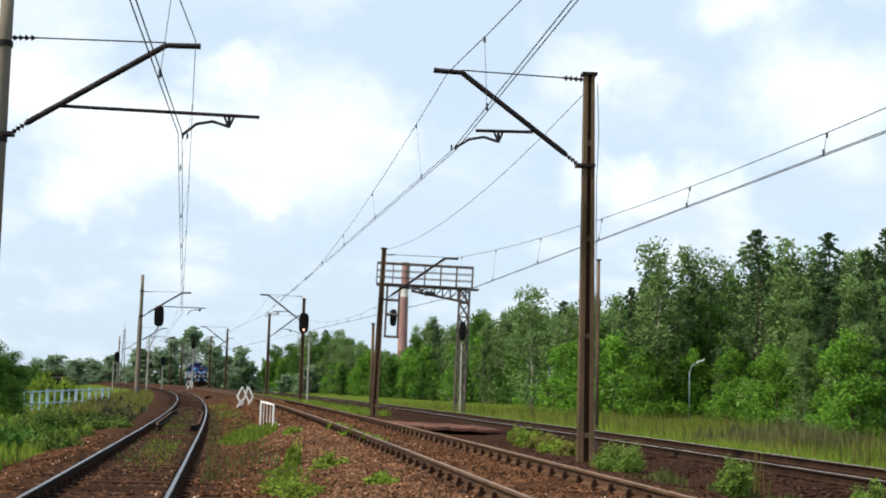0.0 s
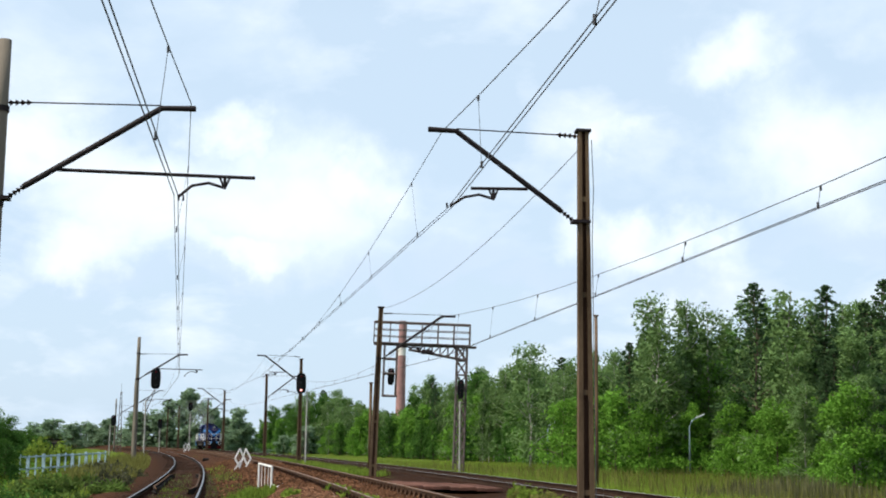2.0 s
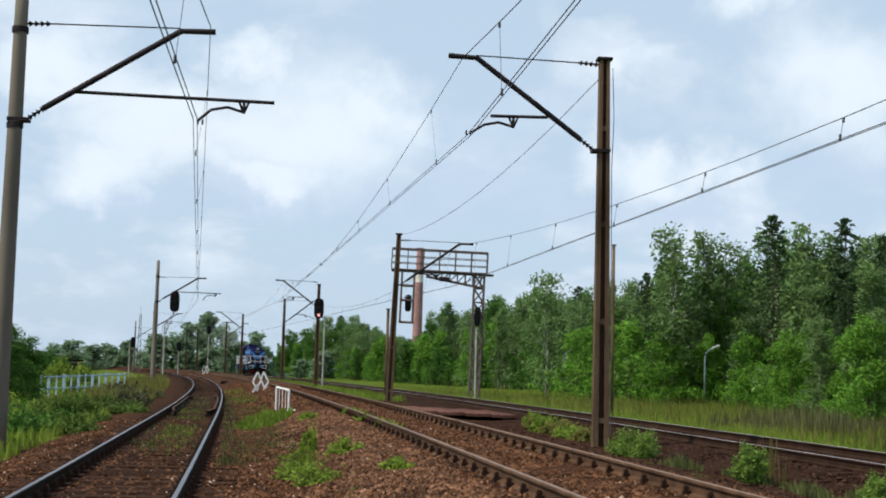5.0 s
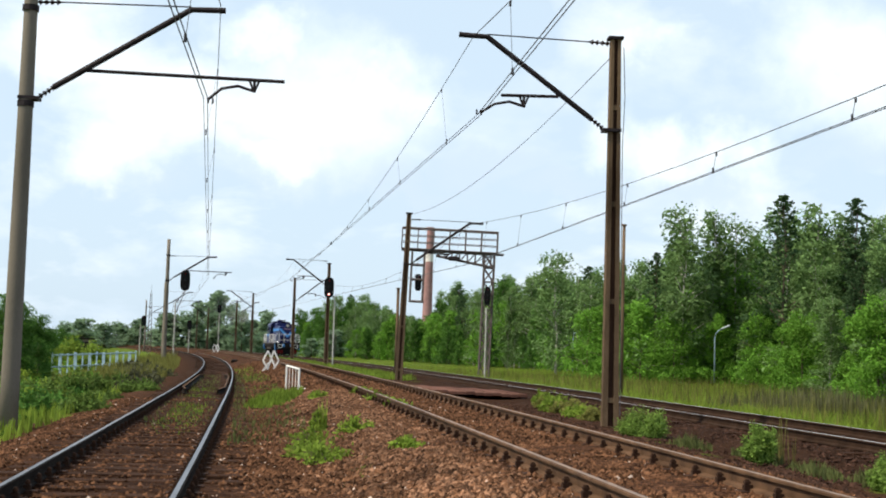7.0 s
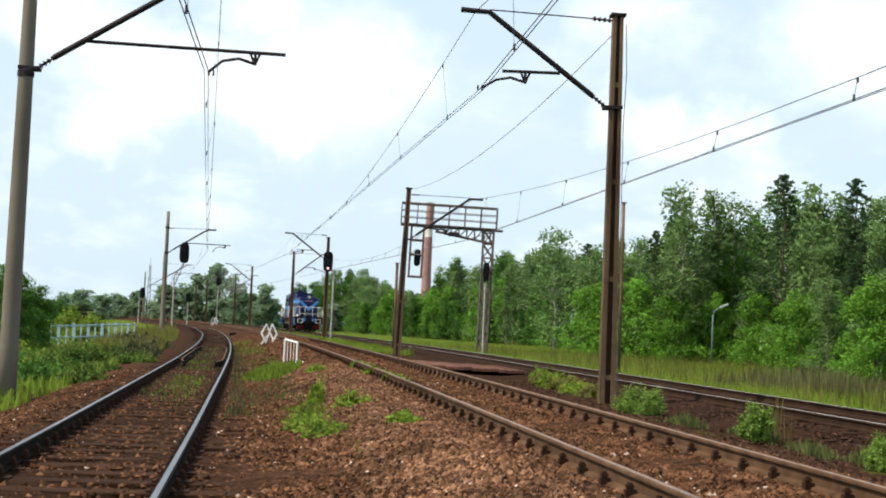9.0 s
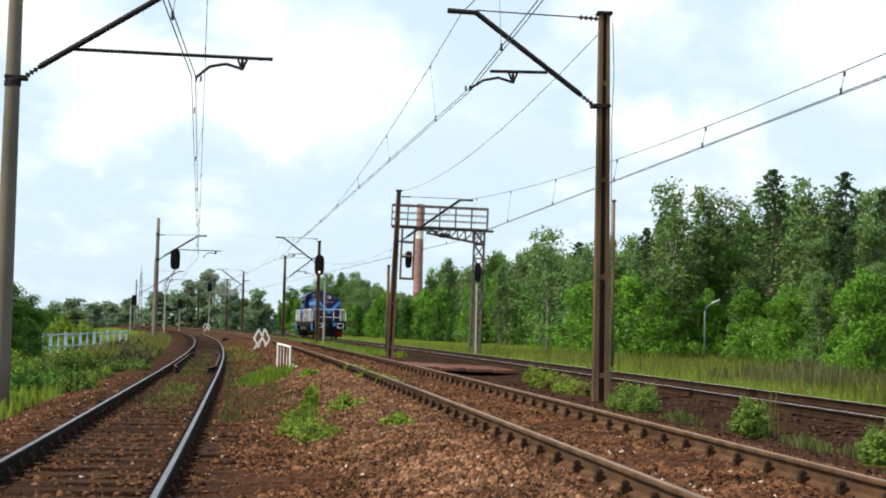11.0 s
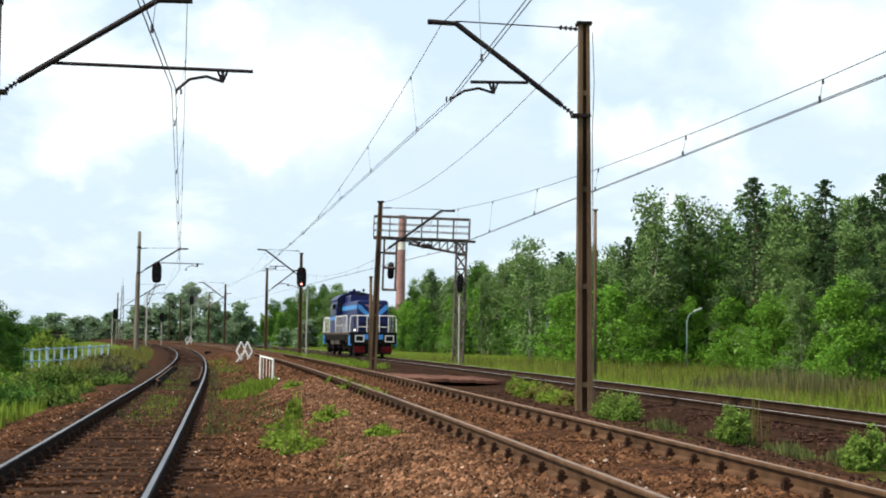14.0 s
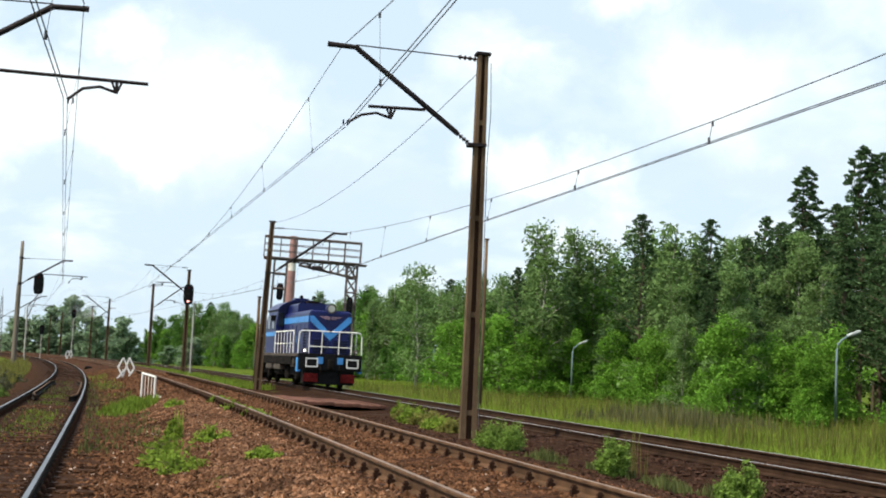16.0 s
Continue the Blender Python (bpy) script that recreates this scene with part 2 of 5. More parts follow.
# ---------------------------------------------------------------- mesh helpers
def part(name, bm, material, parent=None, label="", smooth=False):
    me = bpy.data.meshes.new(name)
    bm.to_mesh(me)
    bm.free()
    me.materials.append(material)
    if smooth:
        me.polygons.foreach_set("use_smooth", [True] * len(me.polygons))
    ob = new(name, me)
    ob.parent = parent
    if label:
        tagged(ob, label)
    return ob


def box(bm, c, s, bevel=0.0, m=None):
    b = bmesh.new()
    bmesh.ops.create_cube(b, size=1)
    bmesh.ops.scale(b, vec=s, verts=b.verts)
    if bevel:
        bmesh.ops.bevel(b, geom=b.edges[:], offset=bevel, segments=2, affect="EDGES", profile=0.5)
    bmesh.ops.translate(b, vec=c, verts=b.verts)
    if m is not None:
        bmesh.ops.transform(b, matrix=m, verts=b.verts)
    tmp = bpy.data.meshes.new("tmp")
    b.to_mesh(tmp)
    b.free()
    bm.from_mesh(tmp)
    bpy.data.meshes.remove(tmp)
    return bm


def tube(bm, pts, r, n=6, r2=None, caps=True):
    """A round bar along pts."""
    pts = [Vector(p) for p in pts]
    rings = []
    for i, p in enumerate(pts):
        d = (pts[min(i + 1, len(pts) - 1)] - pts[max(i - 1, 0)]).normalized()
        a = d.orthogonal().normalized() if abs(d.z) > 0.99 else d.cross(Vector((0, 0, 1))).normalized()
        b = d.cross(a)
        rad = r if r2 is None else r + (r2 - r) * i / (len(pts) - 1)
        rings.append([bm.verts.new(p + (a * math.cos(2 * math.pi * k / n) + b * math.sin(2 * math.pi * k / n)) * rad) for k in range(n)])
    for u, v in zip(rings, rings[1:]):
        for k in range(n):
            bm.faces.new((u[k], u[(k + 1) % n], v[(k + 1) % n], v[k]))
    if caps:
        bm.faces.new(rings[0][::-1])
        bm.faces.new(rings[-1])
    return bm


def bars(lines, r, n=6):
    bm = bmesh.new()
    for a, b in lines:
        tube(bm, (a, b), r, n)
    return bm


def empty(name, m, label, category, group="", kind=""):
    ob = new(name)
    ob.matrix_world = m
    return tagged(ob, label, category, group, kind)


def prism(bm, outline, y0, y1):
    """A closed outline in x, z drawn out along y."""
    f = [bm.verts.new((x, y0, z)) for x, z in outline]
    b = [bm.verts.new((x, y1, z)) for x, z in outline]
    n = len(f)
    bm.faces.new(f)
    bm.faces.new(b[::-1])
    for k in range(n):
        bm.faces.new((f[(k + 1) % n], f[k], b[k], b[(k + 1) % n]))
    return bm


def from_arrays(name, verts, faces, material):
    me = bpy.data.meshes.new(name)
    me.from_pydata(verts, [], faces)
    me.materials.append(material)
    return new(name, me)


# ---------------------------------------------------------------- ground
def ground_material():
    m = bpy.data.materials.new("ballast and grassy earth")
    m.use_nodes = True
    nt = m.node_tree
    N, L = nt.nodes.new, nt.links.new
    b = nt.nodes["Principled BSDF"]
    b.inputs["Roughness"].default_value, b.inputs["Specular IOR Level"].default_value = 0.95, 0.03
    tc = N("ShaderNodeTexCoord")

    def noise_tex(scale, detail=5):
        n = N("ShaderNodeTexNoise")
        n.inputs["Scale"].default_value, n.inputs["Detail"].default_value = scale, detail
        L(tc.outputs["Object"], n.inputs["Vector"])
        return n.outputs[0]

    def mixed(fac, a, c, lo=0.35, hi=0.65):
        r = N("ShaderNodeMapRange")
        r.inputs[1].default_value, r.inputs[2].default_value = lo, hi
        L(fac, r.inputs[0])
        x = N("ShaderNodeMix"); x.data_type = "RGBA"
        L(r.outputs[0], x.inputs[0])
        for sock, v in ((x.inputs[6], a), (x.inputs[7], c)):
            if isinstance(v, tuple):
                sock.default_value = (*v, 1)
            else:
                L(v, sock)
        return x.outputs[2]

    vor = N("ShaderNodeTexVoronoi")
    vor.inputs["Scale"].default_value = 17
    L(tc.outputs["Object"], vor.inputs["Vector"])
    sepc = N("ShaderNodeSeparateColor")
    L(vor.outputs["Color"], sepc.inputs[0])
    stones = mixed(sepc.outputs[0], (0.016, 0.007, 0.004), (0.095, 0.045, 0.024), 0.0, 1.0)
    earth = mixed(noise_tex(0.9), stones, (0.042, 0.019, 0.010), 0.45, 0.75)
    oily = N("ShaderNodeAttribute")
    oily.attribute_name = "oily"
    earth = mixed(oily.outputs["Fac"], earth, (0.016, 0.0085, 0.0055), 0.0, 1.4)
    turf = mixed(noise_tex(0.5), (0.055, 0.09, 0.01), (0.095, 0.135, 0.016))
    turf = mixed(noise_tex(6), turf, (0.11, 0.105, 0.03), 0.55, 0.8)
    at = N("ShaderNodeAttribute")
    at.attribute_name = "stony"
    add = N("ShaderNodeMath"); add.operation = "ADD"
    half = N("ShaderNodeMath"); half.operation = "MULTIPLY_ADD"
    half.inputs[1].default_value, half.inputs[2].default_value = 1.4, -0.7
    L(noise_tex(0.8, 8), half.inputs[0])
    L(at.outputs["Fac"], add.inputs[0]); L(half.outputs[0], add.inputs[1])
    L(mixed(add.outputs[0], turf, earth, 0.42, 0.58), b.inputs["Base Color"])
    bp = N("ShaderNodeBump")
    bp.inputs["Strength"].default_value, bp.inputs["Distance"].default_value = 0.9, 0.04
    L(vor.outputs["Distance"], bp.inputs["Height"]); L(bp.outputs[0], b.inputs["Normal"])
    return m


def stony(u):
    keys = [(-14.2, 0.0), (-13.4, 0.75), (-12, 1.0), (-9.2, 0.9), (-8.6, 0.72), (-8, 1), (-5.0, 1), (-4.2, 0.75), (-3.0, 0.66), (-2.0, 0.8),
            (-1.4, 1), (1.4, 1), (2.2, 0.5), (2.9, 0.0)]
    return float(np.interp(u, [k for k, _ in keys], [v for _, v in keys]))


def build_ground():
    us = [-3000, -1200, -500, -200, -100, -60, -40, -30, -24, -20, -18] + [-17 + 0.3 * i for i in range(77)] + \
         [6.5, 8, 10, 13, 16, 20, 26, 35, 50, 80, 150, 400, 1200, 3000]
    ys = [-300, -120, -60, -30, -15, -8] + [-4 + 0.4 * i for i in range(110)] + [40 + 1.5 * i for i in range(60)] + \
         [130 + 8 * i for i in range(38)] + [440, 480, 550, 700, 1000, 1500, 2500, 4000]
    vs, st, oil = [], [], []
    for y in ys:
        k = math.sqrt(1 + slope(y) ** 2)
        for u in us:
            z = ground_z(u)
            if -20 < u < 40 and y < 140:
                z += 0.05 * noise.noise((u * 0.9, y * 0.9, 0)) + 0.02 * noise.noise((u * 4, y * 4, 3))
            elif abs(u) < 200:
                z += 0.18 * noise.noise((u * 0.12, y * 0.12, 0))
            vs.append((rx(y) + u * k, y, z))
            st.append(stony(u))
            oil.append(max(0.0, 1 - ((u - U_L) / 1.7) ** 2) + 1.1 * max(0.0, 1 - ((u + 0.6) / 3.4) ** 2))
    n = len(us)
    fs = [(j * n + i, j * n + i + 1, (j + 1) * n + i + 1, (j + 1) * n + i) for j in range(len(ys) - 1) for i in range(n - 1)]
    g = from_arrays("ground", vs, fs, ground_material())
    g.data.attributes.new("stony", "FLOAT", "POINT").data.foreach_set("value", st)
    g.data.attributes.new("oily", "FLOAT", "POINT").data.foreach_set("value", oil)
    g.data.polygons.foreach_set("use_smooth", [True] * len(g.data.polygons))
    tagged(g, "brown ballast and rough green turf along the tracks", "ground", kind="structure")


build_ground()

RAIL_SECTION = [(-0.065, 0.0), (0.065, 0.0), (0.06, 0.02), (0.012, 0.035), (0.012, 0.115), (0.036, 0.122), (0.036, 0.141), (0.023, 0.15),
                (-0.023, 0.15), (-0.036, 0.141), (-0.036, 0.122), (-0.012, 0.115), (-0.012, 0.035), (-0.06, 0.02)]


def rail_mesh(u, z, ys):
    bm = bmesh.new()
    rings = []
    for y in ys:
        m = slope(y)
        k = 1 / math.sqrt(1 + m * m)
        c = cp(y, u + drift(y, u))
        rings.append([bm.verts.new((c.x + px * k, c.y - px * m * k, z - 0.15 + pz)) for px, pz in RAIL_SECTION])
    n = len(RAIL_SECTION)
    for a, b in zip(rings, rings[1:]):
        for k in range(n):
            f = bm.faces.new((a[k], a[(k + 1) % n], b[(k + 1) % n], b[k]))
            f.material_index = 1 if k == 7 else 0
    return bm


def sleeper_mesh():
    bm = bmesh.new()
    box(bm, (0, 0, -0.07), (2.6, 0.25, 0.15), 0.012)
    me = bpy.data.meshes.new("sleeper")
    bm.to_mesh(me)
    bm.free()
    me.materials.append(SLEEPER)
    return me


CHAIRSTEEL = mat("rusty clip steel", (0.045, 0.024, 0.016), 0.8, 0.0, 0.4, 6, 0.2, 40)


def chair_mesh():
    """Ribbed plate, clips and screws that hold a rail down."""
    bm = bmesh.new()
    box(bm, (0, 0, 0.008), (0.34, 0.16, 0.016))
    for s in (-1, 1):
        box(bm, (s * 0.07, 0, 0.04), (0.07, 0.06, 0.05))
        tube(bm, ((s * 0.075, 0, 0.02), (s * 0.075, 0, 0.11)), 0.02, 6)
        box(bm, (s * 0.075, 0, 0.085), (0.05, 0.048, 0.02))
    me = bpy.data.meshes.new("rail_chair")
    bm.to_mesh(me)
    bm.free()
    me.materials.append(CHAIRSTEEL)
    return me


SLEEPER_ME, CHAIR_ME = sleeper_mesh(), chair_mesh()


def build_track(u, z, label, polish, lift):
    tr = empty("railway_track", Matrix(), label, "railway track", "parallel railway tracks", "structure")
    ys = [-40 + 2.0 * i for i in range(120)] + [200 + 6 * i for i in range(37)]
    for s in (-1, 1):
        r = part("rail", rail_mesh(u + s * 0.7525, z, ys), {U_M: RAIL, U_L: RAILDARK}.get(u, RAILBROWN), tr, "rust-brown steel rail with a worn bright top")
        r.data.materials.append(polish)
    y, far, i = -14.0, bmesh.new(), 0
    while y < 330:
        m = Matrix.Translation(cp(y, u + drift(y, u), z - 0.166 + lift + random.uniform(-0.008, 0.008))) @ pose(0, 0, 0, 0, 0, heading(y) + random.uniform(-0.6, 0.6))
        if y < 70:
            ob = new("sleeper", SLEEPER_ME)
            ob.parent, ob.matrix_basis = tr, m
            for s in (-1, 1) if u else ():
                c = new("rail_chair", CHAIR_ME)
                c.parent = tr
                c.matrix_basis = Matrix.Translation(cp(y, u + drift(y, u) + s * 0.7525, z - 0.166 + 0.004)) @ pose(0, 0, 0, 0, 0, heading(y))
        else:
            box(far, (0, 0, -0.07), (2.6, 0.25, 0.15), 0, m)
        y += 0.62
    tagged(part("far_sleepers", far, SLEEPER, tr), kind="stuff")
    return tr


RAILTOP_RUST = mat("brown rail head", (0.26, 0.18, 0.13), 0.5, 0.5, 0.3, 5, 0.1, 50)
RAILSHINE = mat("polished rail head", (0.52, 0.53, 0.55), 0.42, 0.35, 0.2, 5, 0.05, 50)
build_track(0.0, Z_R, "main track with bright rail heads on brown ballast", RAILSHINE, 0.0)
build_track(U_M, Z_M, "track with brown rails bedded in red-brown ballast", RAILTOP_RUST, -0.012)
side = build_track(U_L, Z_L, "lower side track with bright rails and dark worn sleepers", RAILTOP, -0.009)


def check_rails(tr):
    """Short guard rails inside the running rails."""
    for s in (-1, 1):
        ys = [38 + 2.0 * i for i in range(10)]
        bm = rail_mesh(U_L + s * 0.60, Z_L - 0.01, ys)
        for end, dx in ((0, -s * 0.16), (-1, -s * 0.16)):
            n = len(RAIL_SECTION)
            bm.verts.ensure_lookup_table()
            for v in (bm.verts[:n] if end == 0 else bm.verts[-n:]):
                v.co.x += dx
        r = part("check_rail", bm, RAILDARK, tr, "short dark guard rail inside the running rail")
        r.data.materials.append(RAIL)


check_rails(side)


def scatter(name, label, count, spot, size, material, squash=0.75, category="ballast"):
    """Many small angular stones in one mesh."""
    rng = np.random.default_rng(len(name) * 7 + count)
    base = np.array([(1, 0, 0), (-1, 0, 0), (0, 1, 0), (0, -1, 0), (0, 0, 1), (0, 0, -1)], float)
    tri = np.array([(0, 2, 4), (2, 1, 4), (1, 3, 4), (3, 0, 4), (2, 0, 5), (1, 2, 5), (3, 1, 5), (0, 3, 5)])
    vs, fs = [], []
    for i in range(count):
        y, u, dz = spot(rng)
        c = cp(y, u)
        r = size * rng.uniform(0.5, 1.5)
        v = base * rng.uniform(0.6, 1.25, (6, 1)) * r + rng.normal(0, 0.2 * r, (6, 3))
        a = rng.uniform(0, 6.28)
        t = np.array([[math.cos(a), -math.sin(a), 0], [math.sin(a), math.cos(a), 0], [0, 0, squash]])
        vs.append(v @ t.T + np.array((c.x, c.y, ground_z(u) + dz + 0.25 * r)))
        fs.append(tri + 6 * i)
    me = bpy.data.meshes.new(name)
    v, f = np.concatenate(vs), np.concatenate(fs)
    me.from_pydata(v.tolist(), [], f.tolist())
    me.materials.append(material)
    return tagged(new(name, me), label, category, kind="stuff")


def spot_bank(rng):
    while True:
        u = rng.uniform(-13.2, -4.2)
        if abs(u - U_L) > 1.35 or rng.random() < 0.2:
            return 8.5 + 27 * rng.random() ** 1.5, u, 0.0


def spot_right(rng):
    return 9.0 + 26 * rng.random() ** 1.3, rng.uniform(-4.6, 1.8), 0.0


scatter("ballast_stones", "red-brown crushed stone ballast round the tracks", 72000, spot_bank, 0.027, STONE)
def spot_shoulder(rng):
    return 8.5 + 27 * rng.random() ** 1.4, -8.0 + rng.normal(0, 0.45), 0.0


SANDYSTONE = mat("pale sandy ballast stone", (0.165, 0.088, 0.052), 0.9, 0, 0.45, 2, 0.4, 60, island=0.75)
scatter("ballast_stones", "pale sandy-red ballast heaped along the shoulder", 15000, spot_shoulder, 0.028, SANDYSTONE)
DARKSTONE = mat("sooty ballast stone", (0.05, 0.026, 0.018), 0.9, 0, 0.35, 2, 0.3, 60, island=0.6)
PALESTONE = mat("pale flint", (0.46, 0.36, 0.30), 0.85, 0, 0.3, 3, 0.2, 60, island=0.3)
scatter("ballast_stones", "dark brown ballast stones beside the main track", 14000, spot_right, 0.03, DARKSTONE)
def spot_far(rng):
    return 34 + 50 * rng.random() ** 1.2, rng.uniform(-9.6, -4.6), 0.0


scatter("ballast_stones", "red-brown ballast spread far along the middle track", 14000, spot_far, 0.045, STONE)
scatter("pale_stones", "scattered pale stones among the ballast", 1500, spot_bank, 0.021, PALESTONE)


# ---------------------------------------------------------------- grass and weeds
def blades(name, label, count, spot, height, material, width=0.02, lean=0.35, category="grass"):
    rng = np.random.default_rng(count)
    vs, fs = [], []
    for i in range(count):
        x, y, hs = spot(rng)
        z = ground_at(x, y) - 0.03
        h = height * hs * rng.uniform(0.55, 1.25)
        a, b = rng.uniform(0, 6.28, 2)
        w = width * rng.uniform(0.6, 1.5)
        dx, dy = math.cos(a) * w, math.sin(a) * w
        lx, ly = math.cos(b) * lean * h * rng.random(), math.sin(b) * lean * h * rng.random()
        k = len(vs)
        vs += [(x - dx, y - dy, z), (x + dx, y + dy, z), (x + dx * 0.7 + lx * 0.4, y + dy * 0.7 + ly * 0.4, z + h * 0.6),
               (x - dx * 0.7 + lx * 0.4, y - dy * 0.7 + ly * 0.4, z + h * 0.6), (x + lx, y + ly, z + h)]
        fs += [(k, k + 1, k + 2, k + 3), (k + 3, k + 2, k + 4)]
    return tagged(from_arrays(name, vs, fs, material), label, category, kind="stuff")


def spot_verge(u0, u1, y0, y1, power=1.0, clump=0.0):
    def f(rng):
        while True:
            y = y0 + (y1 - y0) * rng.random() ** power
            u = rng.uniform(u0, u1)
            n = noise.noise((u * 0.5, y * 0.5, 7.0))
            if n > clump - 0.6 * rng.random():
                c = cp(y, u)
                return c.x, c.y, 1.0 + 0.6 * n
    return f


blades("meadow_grass", "long green meadow grass beside the main track", 105000, spot_verge(2.4, 33, 18, 150, 1.4), 0.40, GRASS, 0.017, 0.8)
blades("seeding_grass", "tall pale seeding grass in the meadow", 7000, spot_verge(6, 28, 30, 110, 1.2, 0.1), 0.8, GRASSSEED, 0.018, 0.2)
blades("meadow_grass", "rough green grass on the low side of the tracks", 42000, spot_verge(-26, -13.3, 14, 95, 1.5), 0.26, GRASS, 0.022)
blades("seeding_grass", "dry pale grass on the bank", 7000, spot_verge(-16.0, -13.0, 45, 110, 1.2), 0.7, GRASSSEED, 0.02)
blades("track_grass", "short fresh grass growing between the sleepers", 700, spot_verge(-11.3, -10.6, 22, 44, 1.0, 0.22), 0.08, WEED, 0.018)
blades("track_grass", "bright grass patch between the tracks", 9000, spot_verge(-4.6, -1.8, 58, 125, 1.2, -0.2), 0.24, WEED, 0.026)
blades("track_grass", "sparse green grass between the tracks", 300, spot_verge(-9.6, -8.6, 42, 75, 1.0, 0.1), 0.14, WEED, 0.02)


def patch(cx, cy, rx_, ry_):
    """A ragged patch, thinner and lower towards its rim."""
    def f(rng):
        while True:
            a, r = rng.uniform(0, 6.28), rng.random() ** 0.62
            x, y = cx + math.cos(a) * r * rx_, cy + math.sin(a) * r * ry_
            n = noise.noise((x * 2.6, y * 0.9, 3.0))
            if n > -0.55 + 0.9 * r * rng.random():
                return x, y, 1.2 - 0.65 * r + 0.5 * n
    return f


blades("grass_tuft", "bright green grass patch in the ballast", 1700, patch(-4.28, 31.5, 0.6, 3.0), 0.28, WEED, 0.02)
blades("grass_tuft", "tall upright weed stems in the ballast", 26, patch(-1.95, 19.8, 0.10, 0.2), 0.6, GRASS, 0.01, 0.2)


def leafy_bush(name, label, x, y, w, h, count, size, material, group, round_=0.6):
    """A low plant: many stems with small leaves."""
    z = ground_at(x, y)
    ob = empty(name, pose(x, y, z - 0.02), label, "bush", group)
    rng = np.random.default_rng(int(abs(x * 100 + y * 10)) + count)
    stems, vs, fs = bmesh.new(), [], []
    for i in range(26):
        a, r = rng.uniform(0, 6.28), math.sqrt(rng.random()) * w * 0.5
        tip = Vector((math.cos(a) * r, math.sin(a) * r, h * rng.uniform(0.6, 1.0) * (1 - round_ * (2 * r / w) ** 2)))
        foot = Vector((tip.x * 0.35, tip.y * 0.35, 0))
        tube(stems, (foot, foot.lerp(tip, 0.5) + Vector((0, 0, 0.05)), tip), 0.008, 4, 0.003)
        for k in range(count // 26):
            p = foot.lerp(tip, rng.uniform(0.15, 1.05)) + Vector(rng.normal(0, 0.09 * w, 3)) * 0.7
            p.z = max(0.02, p.z)
            d = Vector(rng.normal(0, 1, 3)).normalized()
            e = d.orthogonal().normalized()
            s = size * rng.uniform(0.6, 1.4)
            j = len(vs)
            vs += [p - d * s, p + e * s * 0.45, p + d * s, p - e * s * 0.45]
            fs.append((j, j + 1, j + 2, j + 3))
    tagged(part("stalk_tuft", stems, BARK, ob), kind="stuff")
    lv = from_arrays("foliage", [tuple(v) for v in vs], fs, material)
    lv.parent = ob
    return ob


BUSHLEAF = leaf("yellow-green bush leaves", (0.19, 0.30, 0.06), 0.45)
for bx, by, bw, bh in ((3.35, 22.3, 0.85, 0.55), (4.2, 17.5, 0.5, 0.62), (4.75, 13.9, 0.5, 0.55)):
    leafy_bush("bush", "bright green leafy bush between the tracks", bx, by, bw, bh, 8000, 0.022, BUSHLEAF, "bushes between tracks")
for bx, by, bw, bh in ((-1.75, 17.3, 0.8, 0.3), (-1.45, 15.2, 0.8, 0.24), (-0.5, 14.6, 0.42, 0.16), (-1.75, 16.2, 0.7, 0.22), (-1.3, 18.2, 0.6, 0.22),
                       (-2.0, 19.8, 0.3, 0.4)):
    leafy_bush("weed", "fresh green weed growing in ballast", bx, by, bw, bh, 620, 0.036, WEED, "weeds in the ballast", 0.8)
DRYSTEM = leaf("brownish dry dock stems", (0.135, 0.135, 0.065), 0.3)
blades("dock_stems", "olive brown dry dock stems in the meadow", 2600, patch(15.4, 54, 4.6, 5.0), 0.95, DRYSTEM, 0.02, 0.12, "weeds")
blades("tall_weed", "tall grey-green weed stems beside a bush", 34, patch(4.55, 17.9, 0.22, 0.35), 0.75, GRASSSEED, 0.005, 0.15, "weeds")
for bx, by in ((-1.5, 26.5), (-2.1, 30.5), (-1.0, 24.0), (-3.0, 29.0)):
    leafy_bush("weed", "small grass tuft on the ballast shoulder", bx, by, 0.5, 0.2, 500, 0.05, WEED, "weeds in the ballast", 0.8)
DARKWEED = leaf("withered dark weeds", (0.075, 0.078, 0.045), 0.3)
for bx, by, bw, bh in ((-10.5, 43.0, 1.5, 0.5), (-11.3, 46.5, 1.7, 0.6), (-12.4, 51.0, 1.9, 0.7), (-13.8, 57.0, 2.2, 0.8), (-9.8, 40.0, 1.2, 0.35)):
    leafy_bush("weed", "withered dark brown weeds on the bank", bx, by, bw, bh, 2200, 0.09, DARKWEED, "weeds on the bank", 0.7)
SHRUB = leaf("soft green bank shrub", (0.10, 0.16, 0.035), 0.35)
for bx, by, bw, bh in ((-10.7, 37.5, 1.5, 1.0), (-11.6, 39.0, 1.8, 0.55), (-12.6, 41.0, 1.6, 0.5), (-11.0, 42.8, 1.4, 0.6), (-14.2, 44.0, 2.0, 0.45), (-10.9, 34.0, 1.6, 0.8), (-12.4, 36.0, 2.0, 0.7)):
    leafy_bush("bush", "soft green shrub on the bank before a fence", bx, by, bw, bh, 3000, 0.055, SHRUB, "shrubs on the bank", 0.6)
for bx, by, bw, bh in ((-22.5, 77.0, 3.0, 2.2), (-20.8, 74.0, 2.2, 1.7)):
    leafy_bush("bush", "bright green shrub behind the bank fence", bx, by, bw, bh, 3600, 0.11, WEED, "shrubs on the bank", 0.6)
